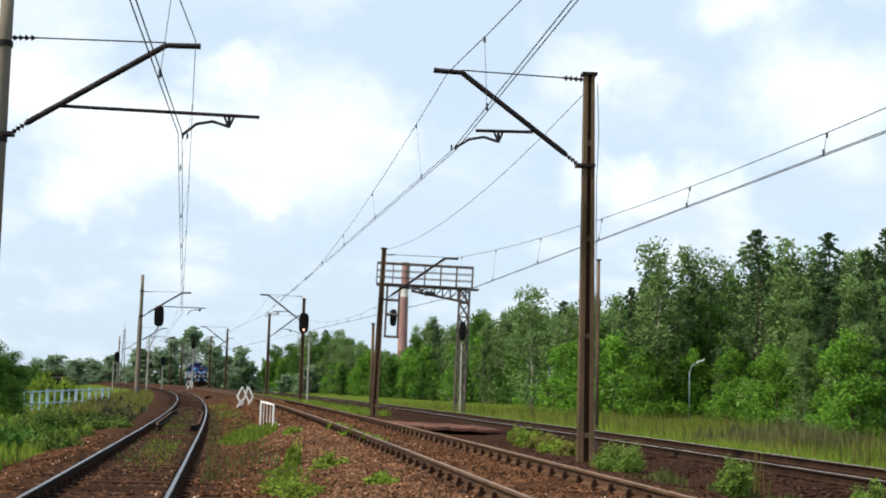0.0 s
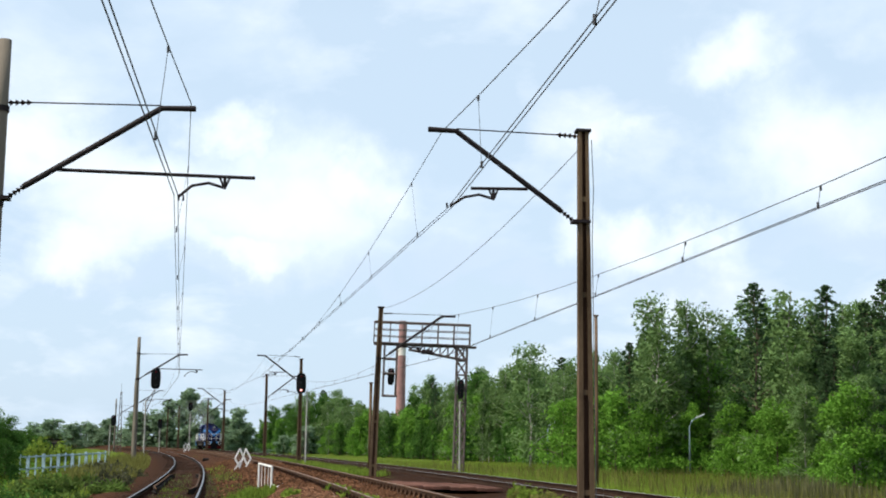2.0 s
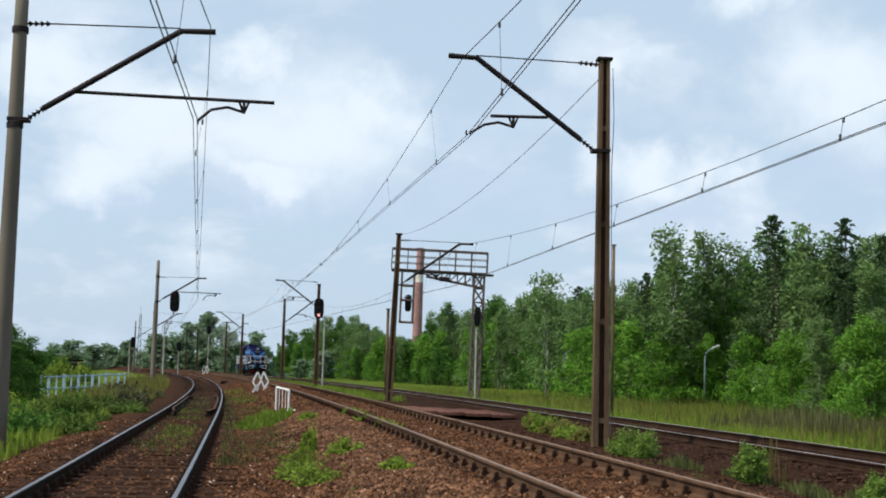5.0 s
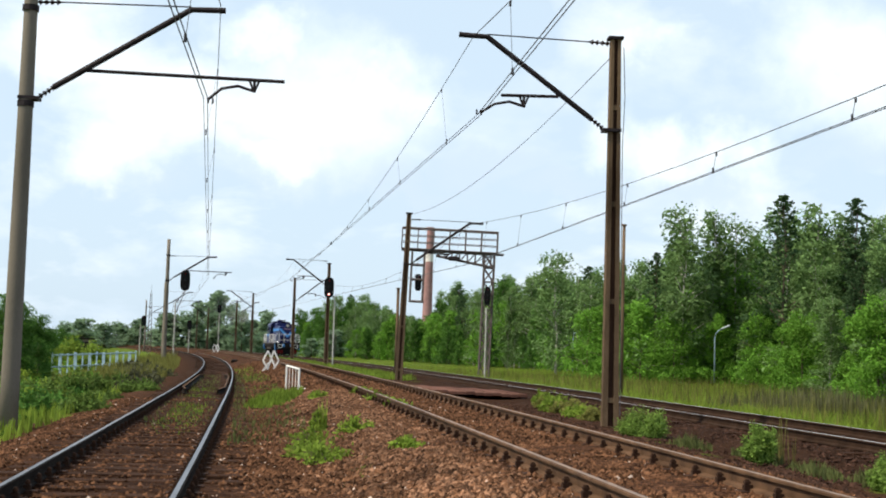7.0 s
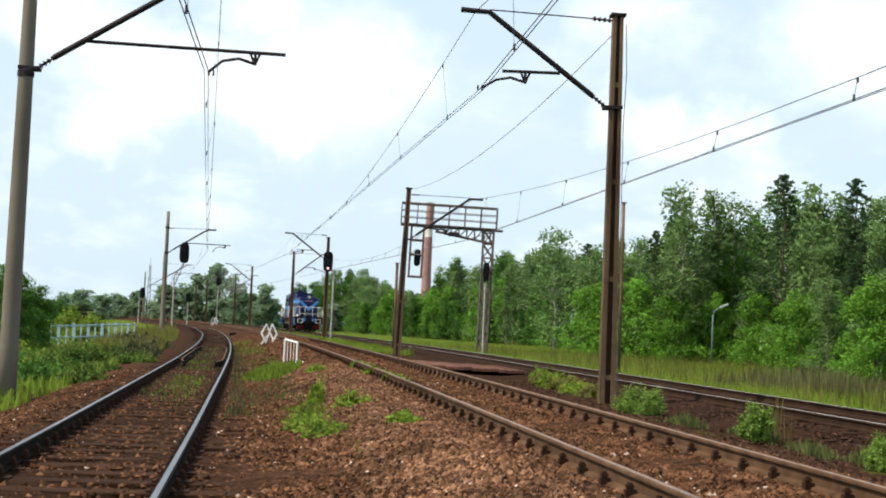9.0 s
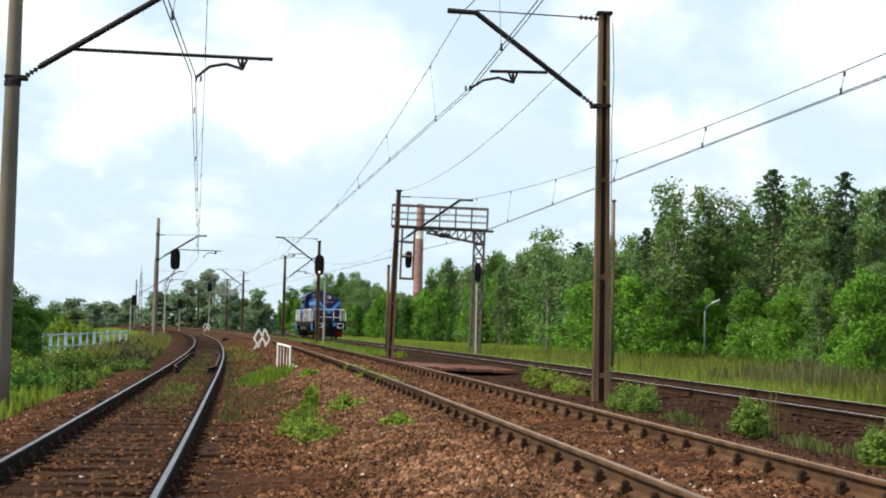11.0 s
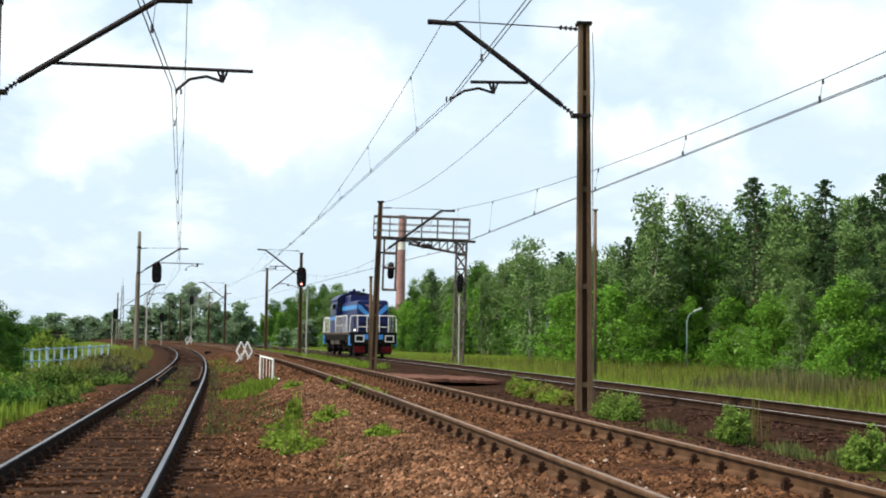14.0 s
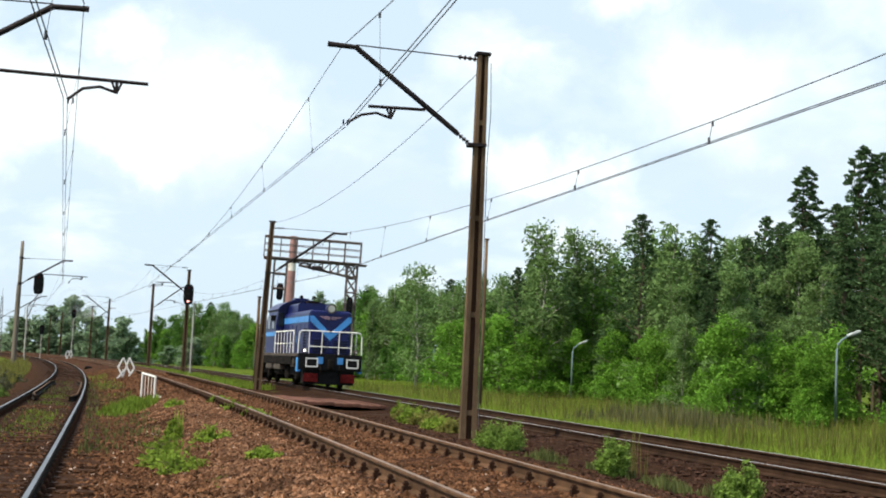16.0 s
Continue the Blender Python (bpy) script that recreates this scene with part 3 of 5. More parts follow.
for i in range(8):
    f = i / 12
    leafy_bush("weed", "pale green weed clump between the tracks", 2.95 - 1.1 * f + random.uniform(-0.15, 0.15), 27.3 + 12 * f, random.uniform(0.55, 0.95), random.uniform(0.26, 0.42), 1300, 0.045,
               WEED if i % 3 else GRASSSEED, "weeds between the tracks", 0.7)
DULLGREEN = leaf("dull grey-green grass", (0.125, 0.145, 0.05), 0.4)
for bx, by, rx0, ry0 in ((3.75, 20.4, 0.3, 1.2), (4.3, 18.2, 0.3, 1.0), (4.55, 16.2, 0.25, 1.0), (4.9, 15.0, 0.25, 0.7)):
    blades("damp_grass", "dull grey-green grass in the damp hollow between tracks", 240 + int(by * 3), patch(bx, by, rx0, ry0), 0.2, DULLGREEN, 0.012, 0.4)
blades("seeding_grass", "dry pale grass along the side track", 5200, spot_verge(-13.7, -12.7, 44, 112, 1.2, -0.1), 0.36, GRASSSEED, 0.018)
blades("track_grass", "thin mossy grass along the side track's shoulder", 1500, spot_verge(-10.0, -8.7, 20, 62, 1.2, 0.05), 0.12, DULLGREEN, 0.016)
blades("track_grass", "dull grass between the side track's sleepers", 650, spot_verge(-11.6, -10.4, 24, 60, 1.2, 0.12), 0.1, DULLGREEN, 0.016)
for i in range(6):
    c = cp(30 + 5.5 * i, -13.0 + random.uniform(-0.4, 0.2))
    leafy_bush("weed", "withered dark brown weeds on the bank", c.x, c.y, random.uniform(1.0, 1.6), random.uniform(0.3, 0.5), 1600, 0.06, DARKWEED, "weeds on the bank", 0.7) if i > 2 else leafy_bush(
        "weed", "soft green weeds on the bank", c.x, c.y, random.uniform(0.9, 1.4), random.uniform(0.25, 0.4), 1600, 0.05, SHRUB, "weeds on the bank", 0.7)
for i in range(16):
    c = cp(15 + i * 1.9, -14.6 + random.uniform(-1.4, 0.4))
    leafy_bush("weed", "dark green leafy weeds on the bank", c.x, c.y, random.uniform(0.9, 1.6), random.uniform(0.3, 0.6), 1500, 0.06, LEAF_DARK,
               "weeds on the bank", 0.7)
for i in range(22):
    y = 20 + i * 2.3 + random.uniform(-1, 1)
    c = cp(y, -15.3 + random.uniform(-2.2, 0.8) - (2.5 if 50 < y < 76 else 0))
    leafy_bush("weed", "rank green weeds on the bank", c.x, c.y, random.uniform(1.0, 1.9), random.uniform(0.5, 0.9), 1400, 0.08, LEAF_BRIGHT if i % 2 else GRASS,
               "weeds on the bank", 0.7)


# ---------------------------------------------------------------- overhead line
def insulator(bm, a, b, discs=4, r=0.055):
    a, b = Vector(a), Vector(b)
    d = (b - a).normalized()
    tube(bm, (a, b), 0.02, 6)
    for i in range(discs):
        p = a.lerp(b, (i + 0.5) / discs)
        tube(bm, (p - d * 0.022, p + d * 0.022), r, 10, r * 0.55)


def cantilever(ob, side, reach, top, low, reg_z, reg_in, reg_out, arm_x, arm_z):
    """Arm of an overhead-line mast; side -1 or 1 is the way it points, in the mast's own space. Heights over the mast's foot."""
    s = side
    bend = reach * 0.82
    part("bracket_tube", tube(bmesh.new(), [(s * 0.46, 0, low + 0.25), (s * bend, 0, top), (s * reach, 0, top + 0.02)], 0.055, 8), DARKSTEEL, ob)
    for a, b, n in (((s * 0.16, 0, low + 0.02), (s * 0.48, 0, low + 0.26), 5), ((s * 0.12, 0, top - 0.02), (s * 0.52, 0, top), 4)):
        ins = bmesh.new()
        insulator(ins, a, b, n)
        part("insulator", ins, PORCELAIN, ob, "brown ribbed insulator")
    part("tie_rod", tube(bmesh.new(), [(s * 0.5, 0, top), (s * bend, 0, top + 0.05)], 0.014, 5), DARKSTEEL, ob)
    part("registration_tube", tube(bmesh.new(), [(s * reg_in, 0, reg_z), (s * reg_out, 0, reg_z - 0.02)], 0.033, 6), DARKSTEEL, ob)
    drop = s * (arm_x + 0.82 * (1 if reg_out > arm_x + 0.5 else -1))
    bm = bmesh.new()
    for dx in (-0.1, 0.1):
        tube(bm, [(drop + dx, 0, reg_z), (drop, 0, reg_z - 0.24)], 0.022, 5)
    tube(bm, [(drop, 0, reg_z - 0.02), (drop, 0, reg_z - 0.24)], 0.03, 5)
    part("drop_bracket", bm, DARKSTEEL, ob)
    end = s * arm_x
    pts = [(drop, 0, reg_z - 0.22), (drop + (end - drop) * 0.35, 0, reg_z - 0.14), (drop + (end - drop) * 0.7, 0, reg_z - 0.2), (end, 0, arm_z)]
    part("steady_arm", tube(bmesh.new(), pts, 0.028, 6), DARKSTEEL, ob)
    for cx in (0.02, 0.1):
        part("wire_clamp", box(bmesh.new(), (end + s * cx, 0, arm_z - 0.01), (0.03, 0.05, 0.09)), DARKSTEEL, ob)
    part("mast_clamp", box(bmesh.new(), (s * 0.06, 0, low + 0.03), (0.36, 0.26, 0.06)), DARKSTEEL, ob)


# rusty mast steel again, darkened by the shade between the channels
RUSTSHADED = mat("rusty web steel darkened for shade", (0.07, 0.038, 0.024), 0.85, 0.1, 0.5, 1.5, 0.3, 40, stretch=(1, 1, 0.2))


def steel_mast(x, y, foot, height, turn, lean=0.0):
    """Two rolled channels back to back with flat ties between."""
    ob = empty("catenary_mast", pose(x, y, foot, 0, lean, turn), "rust-brown double-channel steel mast carrying overhead wires", "mast", "overhead line masts")
    for s in (-1, 1):
        c = [(0.535, -0.5), (0.535, 0.5), (0.19, 0.5), (0.19, 0.42), (0.465, 0.42), (0.465, -0.42), (0.19, -0.42), (0.19, -0.5)]
        tmp = prism(bmesh.new(), [(s * a, b) for a, b in c], 0, 1)
        for v in tmp.verts:
            v.co = Vector((v.co.x, v.co.z, v.co.y))
        bmesh.ops.recalc_face_normals(tmp, faces=tmp.faces[:])
        for v in tmp.verts:
            f = 0.30 - 0.115 * v.co.z
            v.co = Vector((v.co.x * f, v.co.y * 0.16, v.co.z * height))
        part("channel", tmp, MAST, ob)
    # plate added across the dark gap; the gap's shade is in its colour
    web = box(bmesh.new(), (0, 0, height / 2), (1, 0.02, height))
    for v in web.verts:
        v.co.x *= 0.275 - 0.11 * v.co.z / height
    part("gap_plate", web, RUSTSHADED, ob, "rusty inner plate darkened for the shaded gap")
    z = 0.5
    while z < height - 1:
        f = 0.30 - 0.115 * z / height
        for yy in (-0.06, 0.06):
            part("tie_plate", box(bmesh.new(), (0, yy, z), (f * 0.9, 0.012, 0.10)), MAST, ob)
        z += 1.9
    part("cap", box(bmesh.new(), (0, 0, height + 0.03), (0.30, 0.24, 0.06), 0.01), DARKSTEEL, ob)
    part("footing", box(bmesh.new(), (0, 0, -0.22), (0.5, 0.5, 0.34), 0.03), CONCRETE, ob, "low concrete footing")
    return ob


def concrete_mast(x, y, foot, height, turn, r=0.165):
    ob = empty("catenary_mast", pose(x, y, foot, 0, 0, turn), "tapered grey-brown concrete mast carrying overhead wires", "mast", "overhead line masts")
    part("shaft", tube(bmesh.new(), [(0, 0, height * i / 8) for i in range(9)], r, 20, r * 0.66), CONCRETE, ob, smooth=True)
    for z in (5.87, 7.58):
        part("collar", tube(bmesh.new(), [(0, 0, z - 0.05), (0, 0, z + 0.05)], r * 0.88, 16), DARKSTEEL, ob)
    return ob


# masts of the middle track
m1 = steel_mast(3.07, 25.0, -0.45, 7.56, 6.0, -0.2)
cantilever(m1, -1, 3.1, 7.5, 5.72, 6.38, 1.12, 2.25, 2.62, 6.02)
part("earth_wire", tube(bmesh.new(), [(0.15, -0.1, 7.4), (0.18, -0.12, 6.4), (0.14, -0.13, 5.4), (0.17, -0.13, 0.2)], 0.009, 4), WIRE, m1)
for y in (92.0, 150.0, 214.0):
    c = cp(y, U_M + (2.75 if y > 100 else 3.9))
    m = steel_mast(c.x - 0.1, c.y, -0.5, 7.3, heading(y), 0.0)
    cantilever(m, -1, 3.1, 7.5, 5.72, 6.38, 1.12, 2.25, 2.62, 6.02)
# masts of the right-hand track
g1 = steel_mast(-2.33, 57.0, -0.5, 7.42, 6.0, 1.9)
cantilever(g1, 1, 3.35, 7.2, 5.15, 5.75, 0.9, 1.9, 2.6, 5.45)
for y in (115.0, 180.0, 240.0):
    c = cp(y, -2.85)
    m = steel_mast(c.x, c.y, -0.5, 7.4, heading(y), 0.0)
    cantilever(m, 1, 3.1, 7.3, 5.4, 6.1, 0.9, 1.9, 2.7, 5.75)
# masts of the left-hand track
l1 = concrete_mast(-7.62, 22.3, -0.85, 8.85, 7.0)
cantilever(l1, 1, 3.4, 7.72, 5.94, 6.52, 1.0, 4.5, 3.14, 6.1)
for y in (88.0, 150.0, 215.0):
    c = cp(y, U_L - 2.68)
    m = concrete_mast(c.x, c.y, -0.9, 8.65, heading(y), 0.16)
    cantilever(m, 1, 3.2, 7.55, 5.9, 6.6, 1.0, 4.2, 3.0, 6.15)


def line_wires(supports, label, sag, contacts, droppers, r=0.0095):
    """Messenger, contact wires and droppers over a row of supports (x, y, contact z, messenger dx, messenger z)."""
    ob = empty("overhead_line", Matrix(), label, "overhead wire", "overhead lines")
    for n_span, (a, b) in enumerate(zip(supports, supports[1:])):
        k = 1.0 if n_span < 1 else (0.8 if n_span < 2 else 0.6)
        pa, pb = Vector(a[:3]), Vector(b[:3])
        qa, qb = Vector((a[0] + a[3], a[1], a[4])), Vector((b[0] + b[3], b[1], b[4]))

        def mess(f):
            return qa.lerp(qb, f) - Vector((0, 0, sag * 4 * f * (1 - f)))
        part("messenger_wire", tube(bmesh.new(), [mess(i / 16) for i in range(17)], r * k, 5), WIRE, ob)
        for w in range(contacts):
            o = Vector((0.07 * (w - (contacts - 1) / 2), 0, 0))
            part("contact_wire", tube(bmesh.new(), [pa.lerp(pb, i / 8) + o for i in range(9)], r * k, 5), WIRE, ob)
        for i in range(droppers):
            f = (i + 0.5) / droppers
            bm = tube(bmesh.new(), [mess(f), pa.lerp(pb, f)], 0.006 * k * k, 4)
            tube(bm, [mess(f) - Vector((0, 0, 0.09)), mess(f)], 0.024 * k * k, 5)
            lo = pa.lerp(pb, f)
            tube(bm, [lo - Vector((0, 0, 0.02)), lo + Vector((0, 0, 0.1))], 0.024 * k * k, 5)
            part("dropper", bm, WIRE, ob)
    return ob


def over(y, u, cz, dx, mz):
    c = cp(y, u)
    return (c.x, c.y, cz, dx, mz)


line_wires([over(-42, U_M, 5.6, 1.7, 7.0), (0.41, 25.0, 5.56, -0.17, 7.1)] + [over(y, U_M + (1.0 if y < 100 else 0.55), 5.55, 0.3, 6.9) for y in (92, 150, 214, 275)],
           "twin contact wires with messenger over the middle track", 1.4, 2, 9)
line_wires([over(-13, 1.5, 5.45, 0, 7.15), (0.62, 57.0, 4.75, 0.12, 6.55)] + [over(y, -0.1, 5.3, 0, 6.7) for y in (115, 180, 240)],
           "contact wires with messenger over the main track", 1.35, 2, 11)
line_wires([over(-44, U_L - 0.5, 5.2, -1.0, 6.9), (-4.46, 22.3, 5.22, 0.2, 6.88)] + [over(y, U_L, 5.25, 0, 6.7) for y in (88, 150, 215)],
           "twin contact wires with messenger over the side track", 1.2, 2, 8)
fw = tagged(part("feeder_wire", tube(bmesh.new(), [Vector((2.95, 25, 6.75)).lerp(Vector((-2.0, 57, 6.9)), i / 10) - Vector((0, 0, 0.6 * 4 * i / 10 * (1 - i / 10))) for i in range(11)], 0.008, 5), WIRE),
            "thin slack wire strung between two masts", "overhead wire")

# bare post across the main track
bp_ = empty("post", pose(5.91, 45.0, ground_at(5.95, 45.0) - 0.1), "slender bare steel post behind the main track", "post")
part("shaft", tube(bmesh.new(), [(0, 0, 0), (0, 0, 3), (0, 0, 6.35)], 0.065, 10, 0.055), MAST, bp_, smooth=True)
part("cap", tube(bmesh.new(), [(0, 0, 6.35), (0, 0, 6.40)], 0.1, 10), MAST, bp_)
bp2 = empty("post", pose(-2.68, 62.0, -0.6), "slender bare steel post beside a mast", "post")
part("shaft", tube(bmesh.new(), [(0, 0, 0), (0, 0, 2.3), (0, 0, 4.4)], 0.08, 10, 0.07), MAST, bp2, smooth=True)
part("cap", tube(bmesh.new(), [(0, 0, 4.4), (0, 0, 4.45)], 0.1, 10), MAST, bp2)


# ---------------------------------------------------------------- signals
def signal_head(ob, x, y, z, w, h, lit=None, lamps=3):
    """Black head with an oval backboard, hooded lamps facing the camera's side (-y)."""
    bm = bmesh.new()
    pts = []
    for i in range(24):
        a = 2 * math.pi * i / 24
        pts.append((math.copysign(abs(math.cos(a)) ** 0.6, math.cos(a)) * w / 2, math.copysign(abs(math.sin(a)) ** 0.5, math.sin(a)) * h / 2))
    prism(bm, pts, -0.02, 0.02)
    box(bm, (0, 0.14, 0), (w * 0.6, 0.24, h * 0.85), 0.03)
    bmesh.ops.translate(bm, vec=(x, y, z), verts=bm.verts)
    head = part("signal_head", bm, BLACK, ob, "black oval signal head")
    for i in range(lamps):
        zz = z + h * (0.34 - 0.68 * i / (lamps - 1))
        r = w * 0.13
        hood = bmesh.new()
        n = 10
        for k in range(n):
            a0, a1 = math.pi * (k / n * 1.3 - 0.15), math.pi * ((k + 1) / n * 1.3 - 0.15)
            vs = [hood.verts.new((x + math.cos(a) * r, y + yy, zz + math.sin(a) * r)) for a, yy in ((a0, -0.02), (a1, -0.02), (a1, -0.25), (a0, -0.25))]
            hood.faces.new(vs)
        part("hood", hood, BLACK, head)
        part("lens", tube(bmesh.new(), [(x, y - 0.05, zz), (x, y - 0.03, zz)], r * 0.85, 12), REDLIGHT if i == lit else (DIMRED if i == 0 else DARKLENS), head,
             "lit red lens" if i == lit else "")
    return head


PALEPOST = mat("grey-white post paint", (0.42, 0.41, 0.38), 0.7, 0, 0.25, 4, 0.1, 40)


def post_signal(x, y, foot, post_h, head_dx, head_z, w, h, turn, lit=None, label="", bracket=False):
    ob = empty("railway_signal", pose(x, y, foot, 0, 0, turn), label, "railway signal", "railway signals")
    part("post", tube(bmesh.new(), [(0, 0, 0), (0, 0, post_h)], 0.055, 10), PALEPOST, ob, "thin pale grey post")
    signal_head(ob, head_dx, -0.1, head_z, w, h, lit)
    if bracket:
        bm = bars([((0, 0, post_h - 0.1), (head_dx, 0, head_z - h * 0.5)), ((0, 0, post_h - 0.9), (head_dx, 0, head_z - h * 0.55)), ((0, 0, post_h), (head_dx * 0.9, 0, post_h))], 0.03)
        part("bracket", bm, GREYSTEEL, ob)
    lad = bmesh.new()
    for s in (-1, 1):
        tube(lad, [(s * 0.16, 0.2, 0.3), (s * 0.16, 0.2, post_h)], 0.018, 4)
    for i in range(int(post_h / 0.35)):
        tube(lad, [(-0.16, 0.2, 0.4 + i * 0.35), (0.16, 0.2, 0.4 + i * 0.35)], 0.012, 4)
    part("ladder", lad, GREYSTEEL, ob)
    return ob


post_signal(-8.32, 90.0, -0.5, 5.0, -0.42, 5.55, 0.68, 1.4, 5, 2, "trackside signal with black head showing red")
post_signal(-19.9, 92.0, -0.8, 4.6, 0.62, 6.15, 0.68, 1.45, 12, None, "trackside signal with black head on bracket", True)
post_signal(-36.4, 150.0, -0.8, 3.6, 0.35, 4.1, 0.6, 1.2, 12, None, "distant dark signal on a white post")
post_signal(-35.2, 172.0, -0.6, 3.4, 0.0, 3.9, 0.6, 1.2, 12, None, "distant dark signal on a white post")
post_signal(-30.9, 170.0, -0.5, 5.6, 0.0, 6.0, 0.55, 1.1, 10, None, "distant tall dark signal")


def lattice(lines, ob, name, r, label="", material=None):
    return part(name, bars(lines, r, 5), material or GREYSTEEL, ob, label)


def gantry():
    """Signal bridge: a lattice tower with a cantilevered truss, a railed walkway and a hung signal cage."""
    D = 88.0
    ob = empty("signal_gantry", pose(2.17, D, -1.0, 0, 1.4, 2), "rusty grey lattice signal gantry with railed walkway", "signal gantry")
    H, w = 8.55, 0.34
    for sx in (-1, 1):
        for sy in (-1, 1):
            part("tower_leg", bars([((sx * w, sy * w, 0), (sx * w, sy * w, H))], 0.06, 6), GREYSTEEL, ob)
    lines = []
    n = 9
    for i in range(n):
        z0, z1 = H * i / n, H * (i + 1) / n
        for s in (-1, 1):
            lines += [((-w, s * w, z0), (w, s * w, z1)), ((w, s * w, z0), (-w, s * w, z1)), ((s * w, -w, z0), (s * w, w, z1)), ((-w, s * w, z1), (w, s * w, z1))]
    lattice(lines, ob, "tower_lacing", 0.042)
    x0, x1, zt = -6.05, 0.5, H + 0.0
    # truss, deeper towards the tower
    lines, chords = [], []
    for s in (-w, w):
        chords += [((x0, s, zt), (x1 + 0.45, s, zt)), ((x0 + 2.4, s, zt - 0.3), (x1 - 0.3, s, zt - 0.9))]
        m = 7
        for i in range(m):
            xa = x0 + 2.4 + (x1 - 0.4 - x0 - 2.4) * i / m
            xb = x0 + 2.4 + (x1 - 0.4 - x0 - 2.4) * (i + 1) / m
            za, zb = zt - 0.3 - 0.6 * i / m, zt - 0.3 - 0.6 * (i + 1) / m
            lines += [((xa, s, za), (xb, s, zt)), ((xb, s, zt), (xb, s, zb))]
    for q in chords:
        lattice([q], ob, "truss_chord", 0.065)
    for q in lines:
        lattice([q], ob, "truss_brace", 0.035)
    part("walkway", box(bmesh.new(), ((x0 + x1) / 2, 0, zt + 0.08), (x1 - x0, 0.95, 0.08), 0.01), GREYSTEEL, ob)
    posts, rails = [], []
    for s in (-0.47, 0.47):
        for i in range(7):
            xx = x0 + (x1 - x0) * i / 6
            posts.append(((xx, s, zt + 0.1), (xx, s, zt + 1.5)))
        for h in (0.55, 1.0):
            rails.append(((x0, s, zt + h), (x1, s, zt + h)))
    for q in posts:
        lattice([q], ob, "railing_post", 0.035)
    for q in rails:
        lattice([q], ob, "railing", 0.028)
    for s in (-0.47, 0.47):
        lattice([((x0, s, zt + 1.5), (x1, s, zt + 1.5))], ob, "top_rail", 0.055)
    # hung cage with its signal
    cage = []
    for xx in (-5.3, -4.45):
        for yy in (-0.35, 0.35):
            cage.append(((xx, yy, zt), (xx, yy, zt - 3.5)))
    for z in (-3.5, -2.0, -1.0):
        for yy in (-0.35, 0.35):
            cage.append(((-5.3, yy, zt + z), (-4.45, yy, zt + z)))
        for xx in (-5.3, -4.45):
            cage.append(((xx, -0.35, zt + z), (xx, 0.35, zt + z)))
    lattice(cage, ob, "cage", 0.075)
    part("cage_floor", box(bmesh.new(), (-4.85, 0, zt - 3.5), (1.05, 0.75, 0.1)), GREYSTEEL, ob)
    signal_head(ob, -4.78, -0.2, zt - 2.2, 0.45, 1.15)
    signal_head(ob, -0.05, -0.75, zt - 2.9, 0.42, 1.3)
    part("lamp_box", box(bmesh.new(), (-2.4, -0.3, zt - 0.45), (0.75, 0.4, 0.3), 0.05), DARKSTEEL, ob)
    return ob


gantry()
post_signal(2.2, 86.0, -1.0, 4.8, 0.0, 5.2, 0.3, 0.5, 4, None, "short trackside signal on a thin white post")


# ---------------------------------------------------------------- lamps, chimney, rails and boards by the line
LAMPHEAD = mat("pale lamp casing", (0.42, 0.46, 0.47), 0.5, 0.1, 0.2, 5, 0.1, 60)


def street_lamp(x, y, h, turn):
    z = ground_at(x, y) - 0.1
    ob = empty("street_lamp", pose(x, y, z, 0, 0, turn), "grey-blue street lamp with bent arm at the wood's edge", "street lamp", "street lamps")
    pts = [(0, 0, 0), (0, 0, h * 0.5), (0, 0, h * 0.84), (0.08, 0, h * 0.9), (0.28, 0, h * 0.95), (0.55, 0, h * 0.985)]
    part("pole", tube(bmesh.new(), pts, 0.065, 8, 0.045), LAMPGREY, ob, smooth=True)
    bm = box(bmesh.new(), (0, 0, 0), (0.72, 0.26, 0.15), 0.06)
    bmesh.ops.transform(bm, matrix=pose(0.84, 0, h * 1.015, 0, -22, 0), verts=bm.verts)
    part("lamp_head", bm, LAMPHEAD, ob, "pale lamp head")
    return ob


street_lamp(20.3, 100.0, 4.72, 0)
street_lamp(25.1, 60.0, 4.8, 0)
street_lamp(13.0, 139.0, 4.95, 0)


def chimney():
    ob = empty("chimney", pose(-8.2, 400.0, -2.0), "tall tapered red brick chimney with white band", "chimney")
    a = bmesh.new()
    tube(a, [(0, 0, 0), (0.1, 0, 15), (0.3, 0, 30.5)], 1.75, 24, 1.2, caps=False)
    part("shaft", a, BRICK, ob, smooth=True)
    part("white_band", tube(bmesh.new(), [(0.3, 0, 30.2), (0.3, 0, 32.6)], 1.26, 24, 1.22), BRICKWHITE, ob, "white painted band")
    part("top", tube(bmesh.new(), [(0.3, 0, 32.4), (0.35, 0, 40.5)], 1.18, 24, 1.02), BRICK, ob)
    part("rim", tube(bmesh.new(), [(0.35, 0, 40.3), (0.35, 0, 41.0)], 1.12, 24), BRICK, ob)


chimney()


